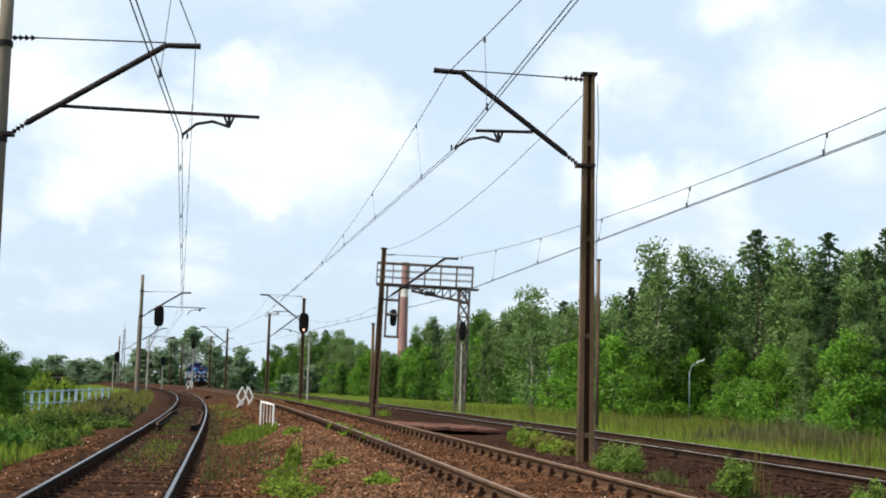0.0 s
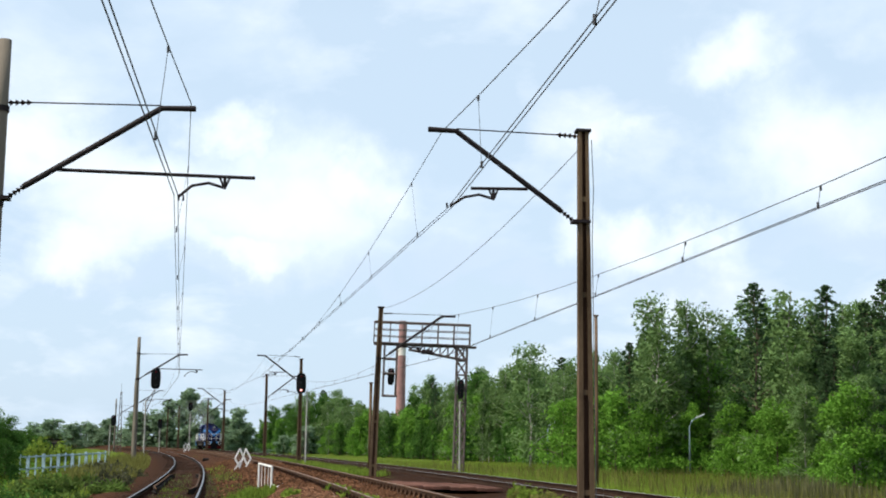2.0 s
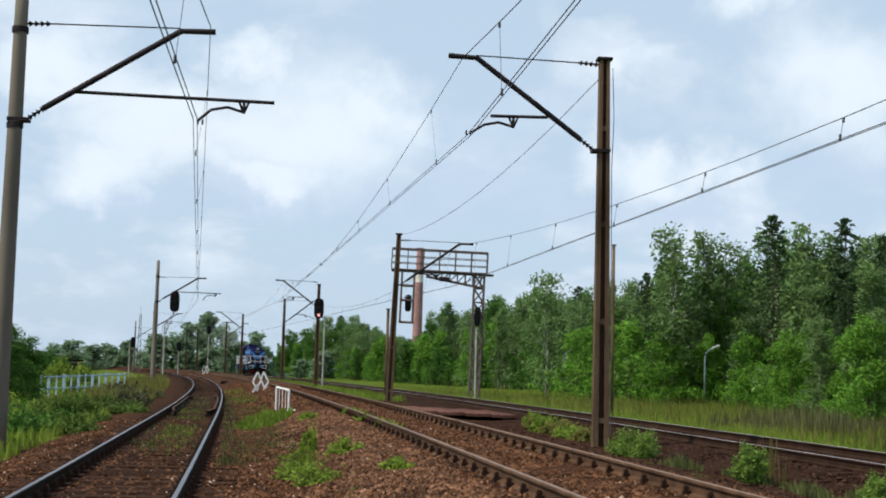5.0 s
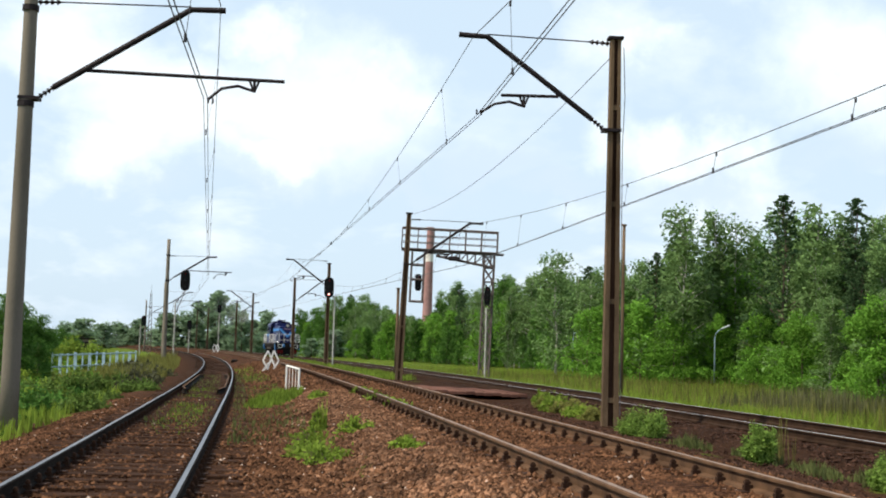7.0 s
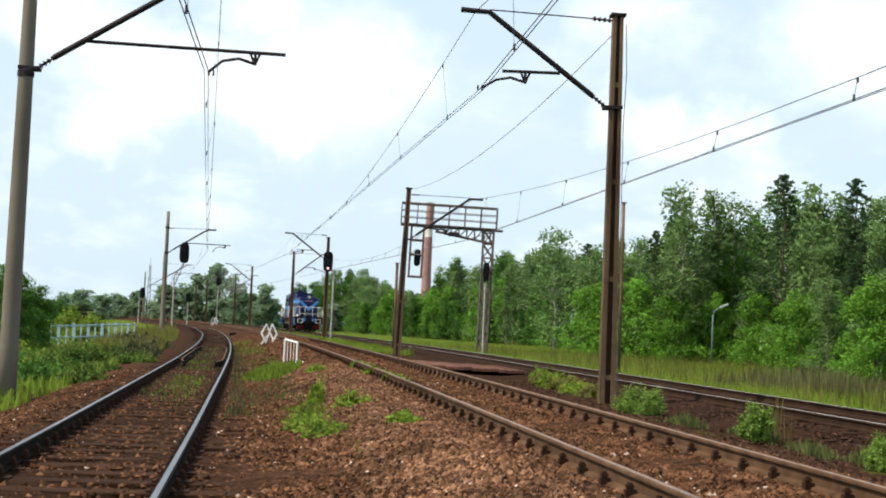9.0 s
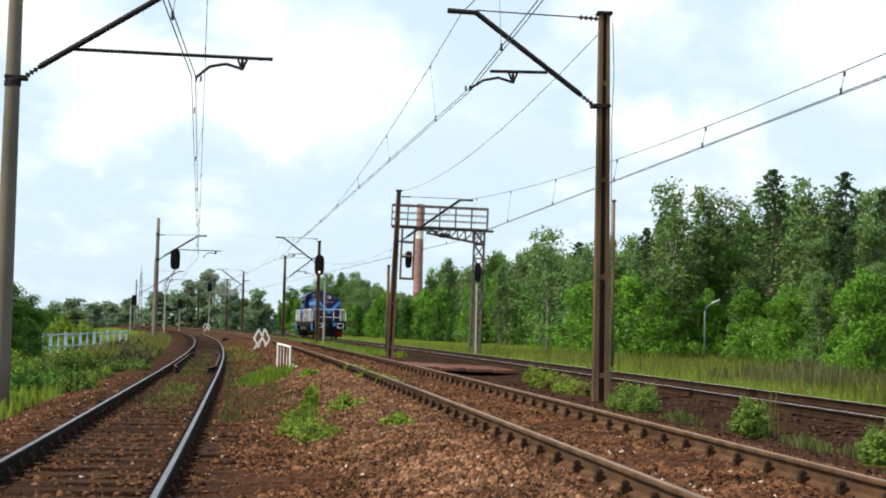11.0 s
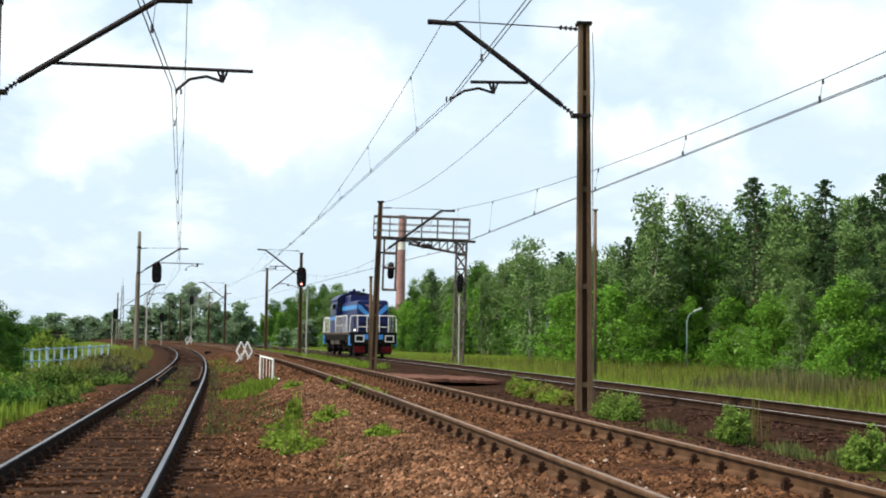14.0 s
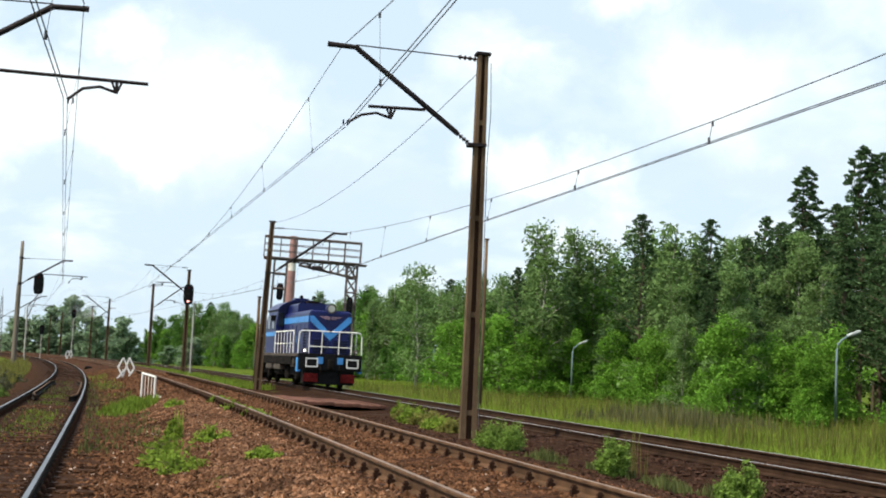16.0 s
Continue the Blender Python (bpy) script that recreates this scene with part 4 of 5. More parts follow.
def white_railing():
    """Short white tube railing beside a concrete culvert head."""
    a, b = Vector((-4.75, 37.2, -0.52)), Vector((-4.08, 34.6, -0.56))
    ob = empty("guard_railing", pose(0, 0, 0), "short white tubular guard railing beside the track", "railing")
    for i in range(5):
        p = a.lerp(b, i / 4)
        r = 0.028 if i in (0, 4) else 0.009
        part("upright", tube(bmesh.new(), [p, p + Vector((0, 0, 0.86))], r, 8), WHITE, ob)
    for z in (0.86, 0.1):
        part("rail", tube(bmesh.new(), [a + Vector((0, 0, z)), b + Vector((0, 0, z))], 0.026, 8), WHITE, ob)
    c = empty("culvert_head", pose(-3.85, 35.4, -0.4, 0, 0, 12), "small whitewashed concrete culvert head", "culvert")
    part("slab", box(bmesh.new(), (0, 0, 0.08), (0.55, 1.6, 0.22), 0.03), WHITE, c)
    # dark solid block stands in for the shade inside the culvert's mouth
    part("hollow", box(bmesh.new(), (0.36, 0, 0.05), (0.16, 1.3, 0.2), 0.02), DARKSTEEL, c)


white_railing()


def cross_board(x, y, s, turn):
    """Two white lattice diamonds side by side on splayed legs."""
    z = ground_at(x, y) - 0.3
    ob = empty("lattice_board", pose(x, y, z, 0, 0, turn), "white crossed-slat trackside marker on splayed legs", "marker board", "white slat markers")
    def slat(p, q):
        d = Vector((q[0] - p[0], 0, q[1] - p[1]))
        bm = box(bmesh.new(), (0, 0, 0), (0.025, 0.085 * s, d.length), 0.004)
        mid = Vector(((p[0] + q[0]) / 2, 0, (p[1] + q[1]) / 2))
        bmesh.ops.transform(bm, matrix=Matrix.Translation(mid) @ d.to_track_quat("Z", "Y").to_matrix().to_4x4(), verts=bm.verts)
        return bm
    for i, (p, q) in enumerate((((-0.46, 0.72), (-0.18, 1.16)), ((-0.18, 1.16), (0.30, 0.40)), ((-0.46, 0.72), (-0.18, 0.34)), ((-0.28, 0.0), (0.18, 1.18)),
                                ((0.18, 1.18), (0.5, 0.72)), ((0.5, 0.72), (0.22, 0.34)), ((-0.62, 0.02), (-0.1, 0.62)))):
        bm = slat((p[0] * s * 0.82, p[1] * s * 1.1), (q[0] * s * 0.82, q[1] * s * 1.1))
        bmesh.ops.translate(bm, vec=(0, 0.027 * (i % 2), 0), verts=bm.verts)
        part("slat", bm, WHITE, ob)
    return ob


cross_board(-8.5, 60.5, 0.92, 6)
cross_board(-27.5, 150.0, 1.0, 10)


def bank_fence():
    a, b = Vector((-18.6, 60.0, -0.95)), Vector((-16.8, 68.5, -0.8))
    ob = empty("bank_fence", Matrix(), "faded pale blue metal fence in long grass", "fence")
    n = 13
    for i in range(n):
        p = a.lerp(b, i / (n - 1))
        h = 1.16 + 0.05 * (i % 3 == 0)
        part("post", box(bmesh.new(), (p.x, p.y, p.z + h / 2), (0.07 + 0.08 * (i % 2), 0.05, h), 0.006), PALEBLUE, ob)
    for z in (1.1, 0.55):
        part("rail", tube(bmesh.new(), [a + Vector((0, 0, z)), b + Vector((0, 0, z))], 0.04, 6), PALEBLUE, ob)


bank_fence()


def crossing_deck():
    ob = empty("crossing_deck", Matrix(), "reddish timber crossing deck between the tracks", "crossing deck", kind="structure")
    for i in range(11):
        u = -4.3 + 0.26 * i
        bm = box(bmesh.new(), (0, 0, 0), (0.245, 4.3, 0.09), 0.01)
        p = part("plank", bm, PLANK, ob)
        p.matrix_basis = Matrix.Translation(cp(40.0, u, -0.27 - 0.008 * i + 0.012 * math.sin(i * 2.0))) @ pose(0, 0, 0, 0, 0, heading(39))


crossing_deck()


def trackside_hut():
    x, y = -49.5, 172.0
    ob = empty("trackside_hut", pose(x, y, ground_at(x, y) - 0.1, 0, 0, 14), "small grey-brown brick trackside hut with flat roof", "hut")
    part("wall", box(bmesh.new(), (0, 0, 1.15), (2.6, 2.2, 2.3), 0.02), HUTBRICK, ob)
    part("roof", box(bmesh.new(), (0, 0, 2.38), (3.3, 2.7, 0.18), 0.02), UNDER, ob)
    part("door", box(bmesh.new(), (0.5, -1.11, 1.0), (0.85, 0.05, 1.95), 0.01), DARKSTEEL, ob)
    part("window", box(bmesh.new(), (-0.65, -1.11, 1.5), (0.6, 0.05, 0.6), 0.01), GLASS, ob)


HUTBRICK = mat("grey-brown hut brick", (0.19, 0.15, 0.13), 0.9, 0, 0.3, 2, 0.3, 20)
trackside_hut()


def lattice_pylon(x, y, h):
    ob = empty("lattice_pylon", pose(x, y, ground_at(x, y) - 0.1, 0, 0, 10), "slender grey lattice pylon far down the line", "pylon")
    w = 0.32
    for sx in (-1, 1):
        for sy in (-1, 1):
            part("leg", bars([((sx * w, sy * w, 0), (sx * 0.1, sy * 0.1, h))], 0.04, 5), GREYSTEEL, ob)
    n = 14
    for i in range(n):
        a, b = w - (w - 0.1) * i / n, w - (w - 0.1) * (i + 1) / n
        for s in (-1, 1):
            part("brace", bars([((-a, s * a, h * i / n), (b, s * b, h * (i + 1) / n))], 0.025, 4), GREYSTEEL, ob)
            part("brace", bars([((s * a, -a, h * i / n), (s * b, b, h * (i + 1) / n))], 0.025, 4), GREYSTEEL, ob)
    part("aerial", bars([((0, 0, h), (0, 0, h + 1.2))], 0.03, 4), GREYSTEEL, ob)


lattice_pylon(-46.6, 198.0, 9.2)
# low point motor box beside the side track
sb = empty("point_box", pose(-16.0, 95.0, -0.52, 0, 0, 10), "small dark point machine beside the side track", "point machine")
part("body", box(bmesh.new(), (0, 0, 0.12), (0.5, 0.8, 0.26), 0.04), UNDER, sb)
part("lid", box(bmesh.new(), (0, 0, 0.28), (0.42, 0.7, 0.06), 0.02), DARKSTEEL, sb)


# ---------------------------------------------------------------- the locomotive: +y is its front, 0 its middle on the rail tops
def locomotive():
    ob = empty("locomotive", Matrix(), "navy blue diesel shunting locomotive with white handrails", "locomotive")
    part("underframe", box(bmesh.new(), (0, 0, 1.12), (2.5, 12.9, 0.32), 0.03), UNDER, ob)
    part("running_board", box(bmesh.new(), (0, 0, 1.35), (2.86, 12.8, 0.14), 0.02), DECK, ob, "dusty grey running board")
    for s in (-1, 1):
        part("side_skirt", box(bmesh.new(), (s * 1.40, 0, 1.12), (0.06, 10.2, 0.38), 0.01), UNDER, ob)

    def hood(y0, y1, top, w, name):
        pts = []
        for a in range(0, 91, 15):
            pts.append((w - 0.22 + 0.22 * math.cos(radians(a)), top - 0.2 + 0.2 * math.sin(radians(a))))
        outline = [(w, 1.42)] + pts + [(-x, z) for x, z in pts[::-1]] + [(-w, 1.42)]
        bm = prism(bmesh.new(), outline, y0, y1)
        bmesh.ops.recalc_face_normals(bm, faces=bm.faces[:])
        return part(name, bm, NAVY, ob)

    # long hood ahead of the cab, with a slightly rounded nose
    h = hood(-0.3, 6.1, 3.32, 0.93, "long_hood")
    nose = bmesh.new()
    box(nose, (0, 6.12, 2.35), (1.80, 0.24, 1.88), 0.09)
    part("nose", nose, NAVY, ob)
    hood(-6.0, -3.2, 3.32, 0.93, "short_hood")
    # cab with arched roof
    pts = []
    for i in range(9):
        a = radians(15 + 150 * i / 8)
        pts.append((1.30 * math.cos(a), 3.25 + 0.72 * math.sin(a)))
    outline = [(1.32, 1.42), (1.32, 2.9), (1.24, 3.42)] + pts[1:-1] + [(-1.24, 3.42), (-1.32, 2.9), (-1.32, 1.42)]
    bm = prism(bmesh.new(), outline, -3.2, -0.3)
    bmesh.ops.recalc_face_normals(bm, faces=bm.faces[:])
    cab = part("cab", bm, NAVY, ob)
    roof = [(x * 1.05, z + 0.05) for x, z in pts]
    lower = [(x * 1.0, z - 0.02) for x, z in pts]
    bm = prism(bmesh.new(), roof + lower[::-1], -3.35, -0.12)
    bmesh.ops.recalc_face_normals(bm, faces=bm.faces[:])
    part("roof", bm, NAVY, ob)
    part("exhaust", box(bmesh.new(), (0, 1.6, 3.80), (0.5, 0.7, 0.16), 0.04), UNDER, ob)
    cool = []
    for a in range(0, 91, 15):
        cool.append((0.62 + 0.16 * math.cos(radians(a)), 3.60 + 0.14 * math.sin(radians(a))))
    bm = prism(bmesh.new(), [(0.80, 3.2)] + cool + [(-x, z) for x, z in cool[::-1]] + [(-0.80, 3.2)], -0.26, 2.4)
    bmesh.ops.recalc_face_normals(bm, faces=bm.faces[:])
    part("cooler_housing", bm, NAVY, ob)
    part("roof_vent", box(bmesh.new(), (0, -1.6, 4.06), (0.7, 0.9, 0.12), 0.03), NAVY, ob)
    for s in (-1, 1):
        for yy in (-0.28, -3.22):
            part("window", box(bmesh.new(), (s * 1.09, yy, 3.0), (0.28, 0.03, 0.66), 0.01), GLASS, cab, "dark cab window")
        for yy in (-1.1, -2.4):
            part("window", box(bmesh.new(), (s * 1.31, yy, 2.9), (0.06, 0.8, 0.66), 0.01), GLASS, cab, "dark cab window")
        part("side_stripe", box(bmesh.new(), (s * 0.935, 2.95, 2.92), (0.016, 6.3, 0.26)), SKYBLUE, h, "light blue stripe")
        part("side_stripe", box(bmesh.new(), (s * 1.327, -1.75, 2.32), (0.016, 2.9, 0.2)), SKYBLUE, cab, "light blue stripe")
        part("number_panel", box(bmesh.new(), (s * 0.936, 3.4, 2.05), (0.014, 1.7, 0.28)), SKYBLUE, h, "light blue lettering panel")
        for i in range(5):
            part("hood_door", box(bmesh.new(), (s * 0.935, 0.6 + i * 1.05, 2.1), (0.02, 0.95, 1.25), 0.008), NAVY, h)
        for i in range(5):
            part("door_handle", box(bmesh.new(), (s * 0.955, 0.95 + i * 1.05, 2.1), (0.03, 0.05, 0.14), 0.008), DECK, h)
        part("sand_box", box(bmesh.new(), (s * 1.22, 4.9, 1.02), (0.3, 0.7, 0.4), 0.04), DECK, ob, "dusty grey sand box")
        part("battery_box", box(bmesh.new(), (s * 1.24, 1.0, 0.92), (0.34, 1.9, 0.5), 0.04), DECK, ob, "dusty grey battery box")
        part("battery_box", box(bmesh.new(), (s * 1.24, -1.4, 0.92), (0.34, 1.7, 0.5), 0.04), DECK, ob, "dusty grey battery box")
        part("nose_door", box(bmesh.new(), (s * 0.45, 6.24, 1.78), (0.72, 0.03, 0.62), 0.012), NAVY, ob)
        for i in range(6):
            part("nose_louvre", box(bmesh.new(), (s * 0.45, 6.262, 1.54 + i * 0.09), (0.6, 0.018, 0.035)), BLACK, ob)
        part("mirror", box(bmesh.new(), (s * 1.46, -0.35, 3.05), (0.16, 0.04, 0.3), 0.015), UNDER, cab)
        part("horn", tube(bmesh.new(), [(s * 0.3, 0.0, 4.08), (s * 0.3, 0.4, 4.1)], 0.04, 8, 0.09), UNDER, ob)
        for i in range(7):
            part("louvre", box(bmesh.new(), (s * 0.948, 5.45, 1.75 + i * 0.12), (0.02, 0.7, 0.05)), UNDER, h)
    # nose markings: a light blue chevron that meets the side stripes
    yf = 6.247
    for s in (-1, 1):
        bm = bmesh.new()
        q = [(s * 0.90, 3.05), (s * 0.90, 2.84), (0.0, 2.02), (0.0, 2.34), (s * 0.56, 2.86), (s * 0.74, 3.05)]
        f = [bm.verts.new((x, yf, z)) for x, z in q]
        bk = [bm.verts.new((x, yf - 0.02, z)) for x, z in q]
        bm.faces.new(f)
        bm.faces.new(bk[::-1])
        for k in range(len(f)):
            bm.faces.new((f[k], f[(k + 1) % len(f)], bk[(k + 1) % len(f)], bk[k]))
        bmesh.ops.recalc_face_normals(bm, faces=bm.faces[:])
        part("chevron", bm, SKYBLUE, ob, "light blue chevron on the nose")
    BADGE = mat("tarnished badge metal", (0.36, 0.24, 0.30), 0.5, 0.3, 0.25, 12, 0.1, 60)
    for sg in (-1, 1):
        bm = bmesh.new()
        for zz, ln in ((3.03, 0.44), (2.985, 0.35), (2.94, 0.24)):
            box(bm, (sg * (0.03 + ln / 2), yf, zz), (ln, 0.024, 0.036), 0.006)
        part("wing_badge", bm, BADGE, ob, "tarnished winged badge")
    part("headlight", tube(bmesh.new(), [(0, 5.95, 3.38), (0, 6.27, 3.38)], 0.21, 18), NAVY, ob)
    part("headlight_rim", tube(bmesh.new(), [(0, 6.27, 3.38), (0, 6.30, 3.38)], 0.20, 18), DECK, ob)
    part("headlight_lens", tube(bmesh.new(), [(0, 6.30, 3.38), (0, 6.315, 3.38)], 0.15, 18), LENS, ob, "clear headlight")
    for s in (-1, 1):
        part("marker_housing", tube(bmesh.new(), [(s * 1.12, 6.35, 1.55), (s * 1.12, 6.55, 1.55)], 0.10, 12), DECK, ob)
        part("marker_lamp", tube(bmesh.new(), [(s * 1.12, 6.55, 1.55), (s * 1.12, 6.57, 1.55)], 0.045, 12), MARKER if s > 0 else LENS, ob, "small round marker lamp")
    # buffer beams, both ends
    for e in (-1, 1):
        part("buffer_beam", box(bmesh.new(), (0, e * 6.5, 1.09), (2.75, 0.1, 0.70), 0.015), BLACK, ob)
        # black block added to stand for the shade below the beam
        part("shade_block", box(bmesh.new(), (0, e * 6.1, 0.5), (2.2, 0.6, 0.72), 0.04), BLACK, ob)
        part("coupling", box(bmesh.new(), (0, e * 6.68, 1.0), (0.2, 0.34, 0.42), 0.04), UNDER, ob)
        for hx in (-0.42, 0.42):
            part("brake_hose", tube(bmesh.new(), [(hx, e * 6.56, 0.95), (hx, e * 6.7, 0.75), (hx * 0.8, e * 6.64, 0.5)], 0.03, 6), UNDER, ob)
        for s in (-1, 1):
            part("beam_panel", box(bmesh.new(), (s * 0.44, e * 6.56, 1.16), (0.26, 0.02, 0.28)), SKYBLUE, ob)
            part("buffer_sleeve", tube(bmesh.new(), [(s * 0.875, e * 6.5, 1.06), (s * 0.875, e * 6.95, 1.06)], 0.13, 14), UNDER, ob)
            plate = part("buffer_plate", box(bmesh.new(), (s * 0.875, e * 6.98, 1.06), (0.50, 0.06, 0.36), 0.03), BLACK, ob, "black rectangular buffer face")
            rim = bmesh.new()
            for dx, dz, w, hh in ((0, 0.17, 0.52, 0.05), (0, -0.17, 0.52, 0.05), (0.24, 0, 0.05, 0.38), (-0.24, 0, 0.05, 0.38)):
                box(rim, (s * 0.875 + dx, e * 7.015, 1.06 + dz), (w, 0.012, hh))
            part("white_rim", rim, WHITE, plate, "white painted buffer edge")
            part("corner_step", box(bmesh.new(), (s * 1.33, e * 6.3, 0.95), (0.14, 0.4, 0.60), 0.02), SKYBLUE, ob, "light blue corner step panel")
            for z in (0.55, 0.95):
                part("step", box(bmesh.new(), (s * 1.36, e * 5.75, z), (0.22, 0.5, 0.04)), UNDER, ob)
        for s in (-1, 1):
            part("rail_guard", box(bmesh.new(), (s * 0.80, e * 6.50, 0.42), (0.62, 0.06, 0.36), 0.02), REDPAINT, ob, "dusty dark red rail guard")
        # end handrails
        zt, zb = 2.40, 1.42
        yy = e * 6.42
        for s in (-1, 1):
            x0 = s * 1.38
            part("handrail", tube(bmesh.new(), [(x0, yy, zb), (x0 * 0.985, yy, zt - 0.2), (x0 * 0.95, yy, zt - 0.04), (x0 * 0.86, yy, zt), (s * 0.03, yy, zt)], 0.026, 8), WHITE, ob)
            for xx in (0.37, 0.92):
                part("handrail_post", tube(bmesh.new(), [(s * xx, yy, zb), (s * xx, yy, zt)], 0.022, 6), WHITE, ob)
        part("mid_rail", tube(bmesh.new(), [(-0.92, yy, 1.74), (0.92, yy, 1.74)], 0.022, 6), WHITE, ob)
    # side handrails along the hoods
    for s in (-1, 1):
        x = s * 1.38
        for y0, y1, n in ((0.1, 5.2, 6), (-5.9, -3.4, 3)):
            pts = [(x, y0, 1.42), (x, y0, 2.3), (x, y0 + 0.1, 2.40), (x, y1 - 0.1, 2.40), (x, y1, 2.3), (x, y1, 1.42)]
            part("handrail", tube(bmesh.new(), pts, 0.030, 8), WHITE, ob)
            part("mid_rail", tube(bmesh.new(), [(x, y0, 1.85), (x, y1, 1.85)], 0.018, 6), WHITE, ob)
            for i in range(1, n):
                yy = y0 + (y1 - y0) * i / n
                part("handrail_post", tube(bmesh.new(), [(x, yy, 1.42), (x, yy, 2.40)], 0.019, 6), WHITE, ob)
    # fuel tank, bogies, wheelsets
    part("fuel_tank", box(bmesh.new(), (0, 0, 0.72), (2.3, 2.6, 0.6), 0.08), UNDER, ob)
    sets = []
    for by in (-3.9, 3.9):
        for s in (-1, 1):
            side = bmesh.new()
            box(side, (s * 1.05, by, 0.62), (0.14, 3.7, 0.34), 0.05)
            for ay in (-1.3, 1.3):
                box(side, (s * 1.12, by + ay, 0.5), (0.2, 0.44, 0.44), 0.05)
                for k in (-0.4, 0.4):
                    tube(side, [(s * 1.12, by + ay + k, 0.45), (s * 1.12, by + ay + k, 0.85)], 0.09, 8)
            part("bogie_side", side, UNDER, ob)
        part("bogie_frame", box(bmesh.new(), (0, by, 0.72), (1.9, 1.0, 0.3), 0.04), UNDER, ob)
        for ay in (-1.3, 1.3):
            ws = part("wheelset", tube(bmesh.new(), [(-0.95, 0, 0), (0.95, 0, 0)], 0.08, 10), UNDER, ob)
            for s in (-1, 1):
                wl = bmesh.new()
                tube(wl, [(s * 0.69, 0, 0), (s * 0.715, 0, 0)], 0.53, 24)
                tube(wl, [(s * 0.715, 0, 0), (s * 0.83, 0, 0)], 0.50, 24)
                for k in range(4):
                    a = k * math.pi / 2
                    box(wl, (s * 0.835, 0.26 * math.cos(a), 0.26 * math.sin(a)), (0.02, 0.12, 0.12))
                part("wheel", wl, UNDER, ws)
            sets.append((ws, by + ay))
    return ob, sets


LOCO, WHEELSETS = locomotive()


# ---------------------------------------------------------------- trees
def crown_mesh(name, seed, height, width, start, count, size, material, pine=False, clumps=34, lobes=6):
    """Leaves in clumps on several uneven lobes; returns the mesh and the limb ends."""
    rng = np.random.default_rng(seed)
    ends, vs, fs = [], [], []
    if pine:
        for i in range(clumps):
            f = start + (1 - start) * ((i + rng.random()) / clumps) ** 0.85
            prof = ((1 - f) ** 0.55 * 0.95 + 0.03) * (0.2 + 0.95 * rng.random())
            a = i * 2.4 + rng.uniform(-0.6, 0.6)
            r = width * 0.5 * prof
            ends.append((Vector((math.cos(a) * r, math.sin(a) * r, height * f)), width * (0.03 + (0.05 + 0.08 * rng.random()) * min(1.0, 1.5 * (1 - f)))))
    else:
        body = []
        for k in range(lobes):
            g = (k + 0.5) / lobes
            off = width * (0.24 * rng.random() + 0.06) * (1 - 0.75 * g ** 2)
            a = k * 2.2 + rng.uniform(-0.6, 0.6)
            body.append((Vector((math.cos(a) * off, math.sin(a) * off, height * (start + (0.93 - start) * g))),
                         width * rng.uniform(0.24, 0.36) * (1.08 - 0.62 * g), height * (1 - start) * rng.uniform(0.9, 1.4) / lobes))
        for i in range(clumps):
            c, rh, rv = body[int(rng.integers(len(body)))] if i >= lobes else body[i]
            d = Vector(rng.normal(0, 1, 3)).normalized() * rng.uniform(0.55, 1.0)
            q = c + Vector((d.x * rh, d.y * rh, d.z * rv))
            q.z = min(height, max(height * start * 0.8 + 0.15, q.z))
            ends.append((q, width * (0.075 + 0.075 * rng.random())))
    per = count // clumps
    for c, cr in ends:
        q = rng.normal(0, 1, (per, 3))
        q /= np.linalg.norm(q, axis=1)[:, None]
        q *= (cr * rng.random(per) ** 0.45)[:, None]
        q[:, 2] *= 0.42 if pine else 0.85
        d = rng.normal(0, 1, (per, 3))
        d[:, 2] = d[:, 2] * 0.7 - (0 if pine else 0.25)
        d /= np.linalg.norm(d, axis=1)[:, None]
        e = np.cross(d, rng.normal(0, 1, (per, 3)))
        e /= np.linalg.norm(e, axis=1)[:, None]
        s = size * rng.uniform(0.55, 1.5, per)[:, None]
        p = q + np.array(c)
        k = len(vs)
        quad = np.stack([p - d * s, p + e * s * 0.5, p + d * s, p - e * s * 0.5], 1).reshape(-1, 3)
        vs += quad.tolist()
        fs += [(k + 4 * j, k + 4 * j + 1, k + 4 * j + 2, k + 4 * j + 3) for j in range(per)]
    me = bpy.data.meshes.new(name)
    me.from_pydata(vs, [], fs)
    me.materials.append(material)
    return me, ends


def trunk_mesh(seed, height, r, ends, material):
    rng = np.random.default_rng(seed)
    bm = bmesh.new()
    pts = [Vector((rng.normal(0, 0.06) * i * 0.6, rng.normal(0, 0.06) * i * 0.6, height * 0.96 * i / 6)) for i in range(7)]
    tube(bm, pts, r, 8, r * 0.15)
    for c, cr in ends[::4]:
        f = max(0.08, c.z / height - 0.10)
        j = min(5, int(f / 0.96 * 6))
        root = pts[j].lerp(pts[j + 1], f / 0.96 * 6 - j)
        tube(bm, (root, root.lerp(c, 0.55) + Vector((0, 0, 0.1)), c), r * 0.3 * (1 - 0.6 * f), 4, 0.02)
    me = bpy.data.meshes.new("trunk")
    bm.to_mesh(me)
    bm.free()
    me.materials.append(material)
    return me


KINDS = {}


def tree_kind(key, variants, height, width, start, count, size, material, bark, r, pine=False, clumps=34, lobes=6):
    if not key.endswith("far"):
        tree_kind(key + " far", variants, height, width, start, count * 2 // 5, size * 1.35, material, bark, r, pine, clumps, lobes)
    KINDS[key] = []
    for v in range(variants):
        me, ends = crown_mesh("crown", 1000 + 31 * v + len(key) * 7, height, width * (0.9 + 0.15 * v), start, count, size, material, pine, clumps, lobes)
        KINDS[key].append((me, trunk_mesh(50 + v, height, r, ends, bark)))


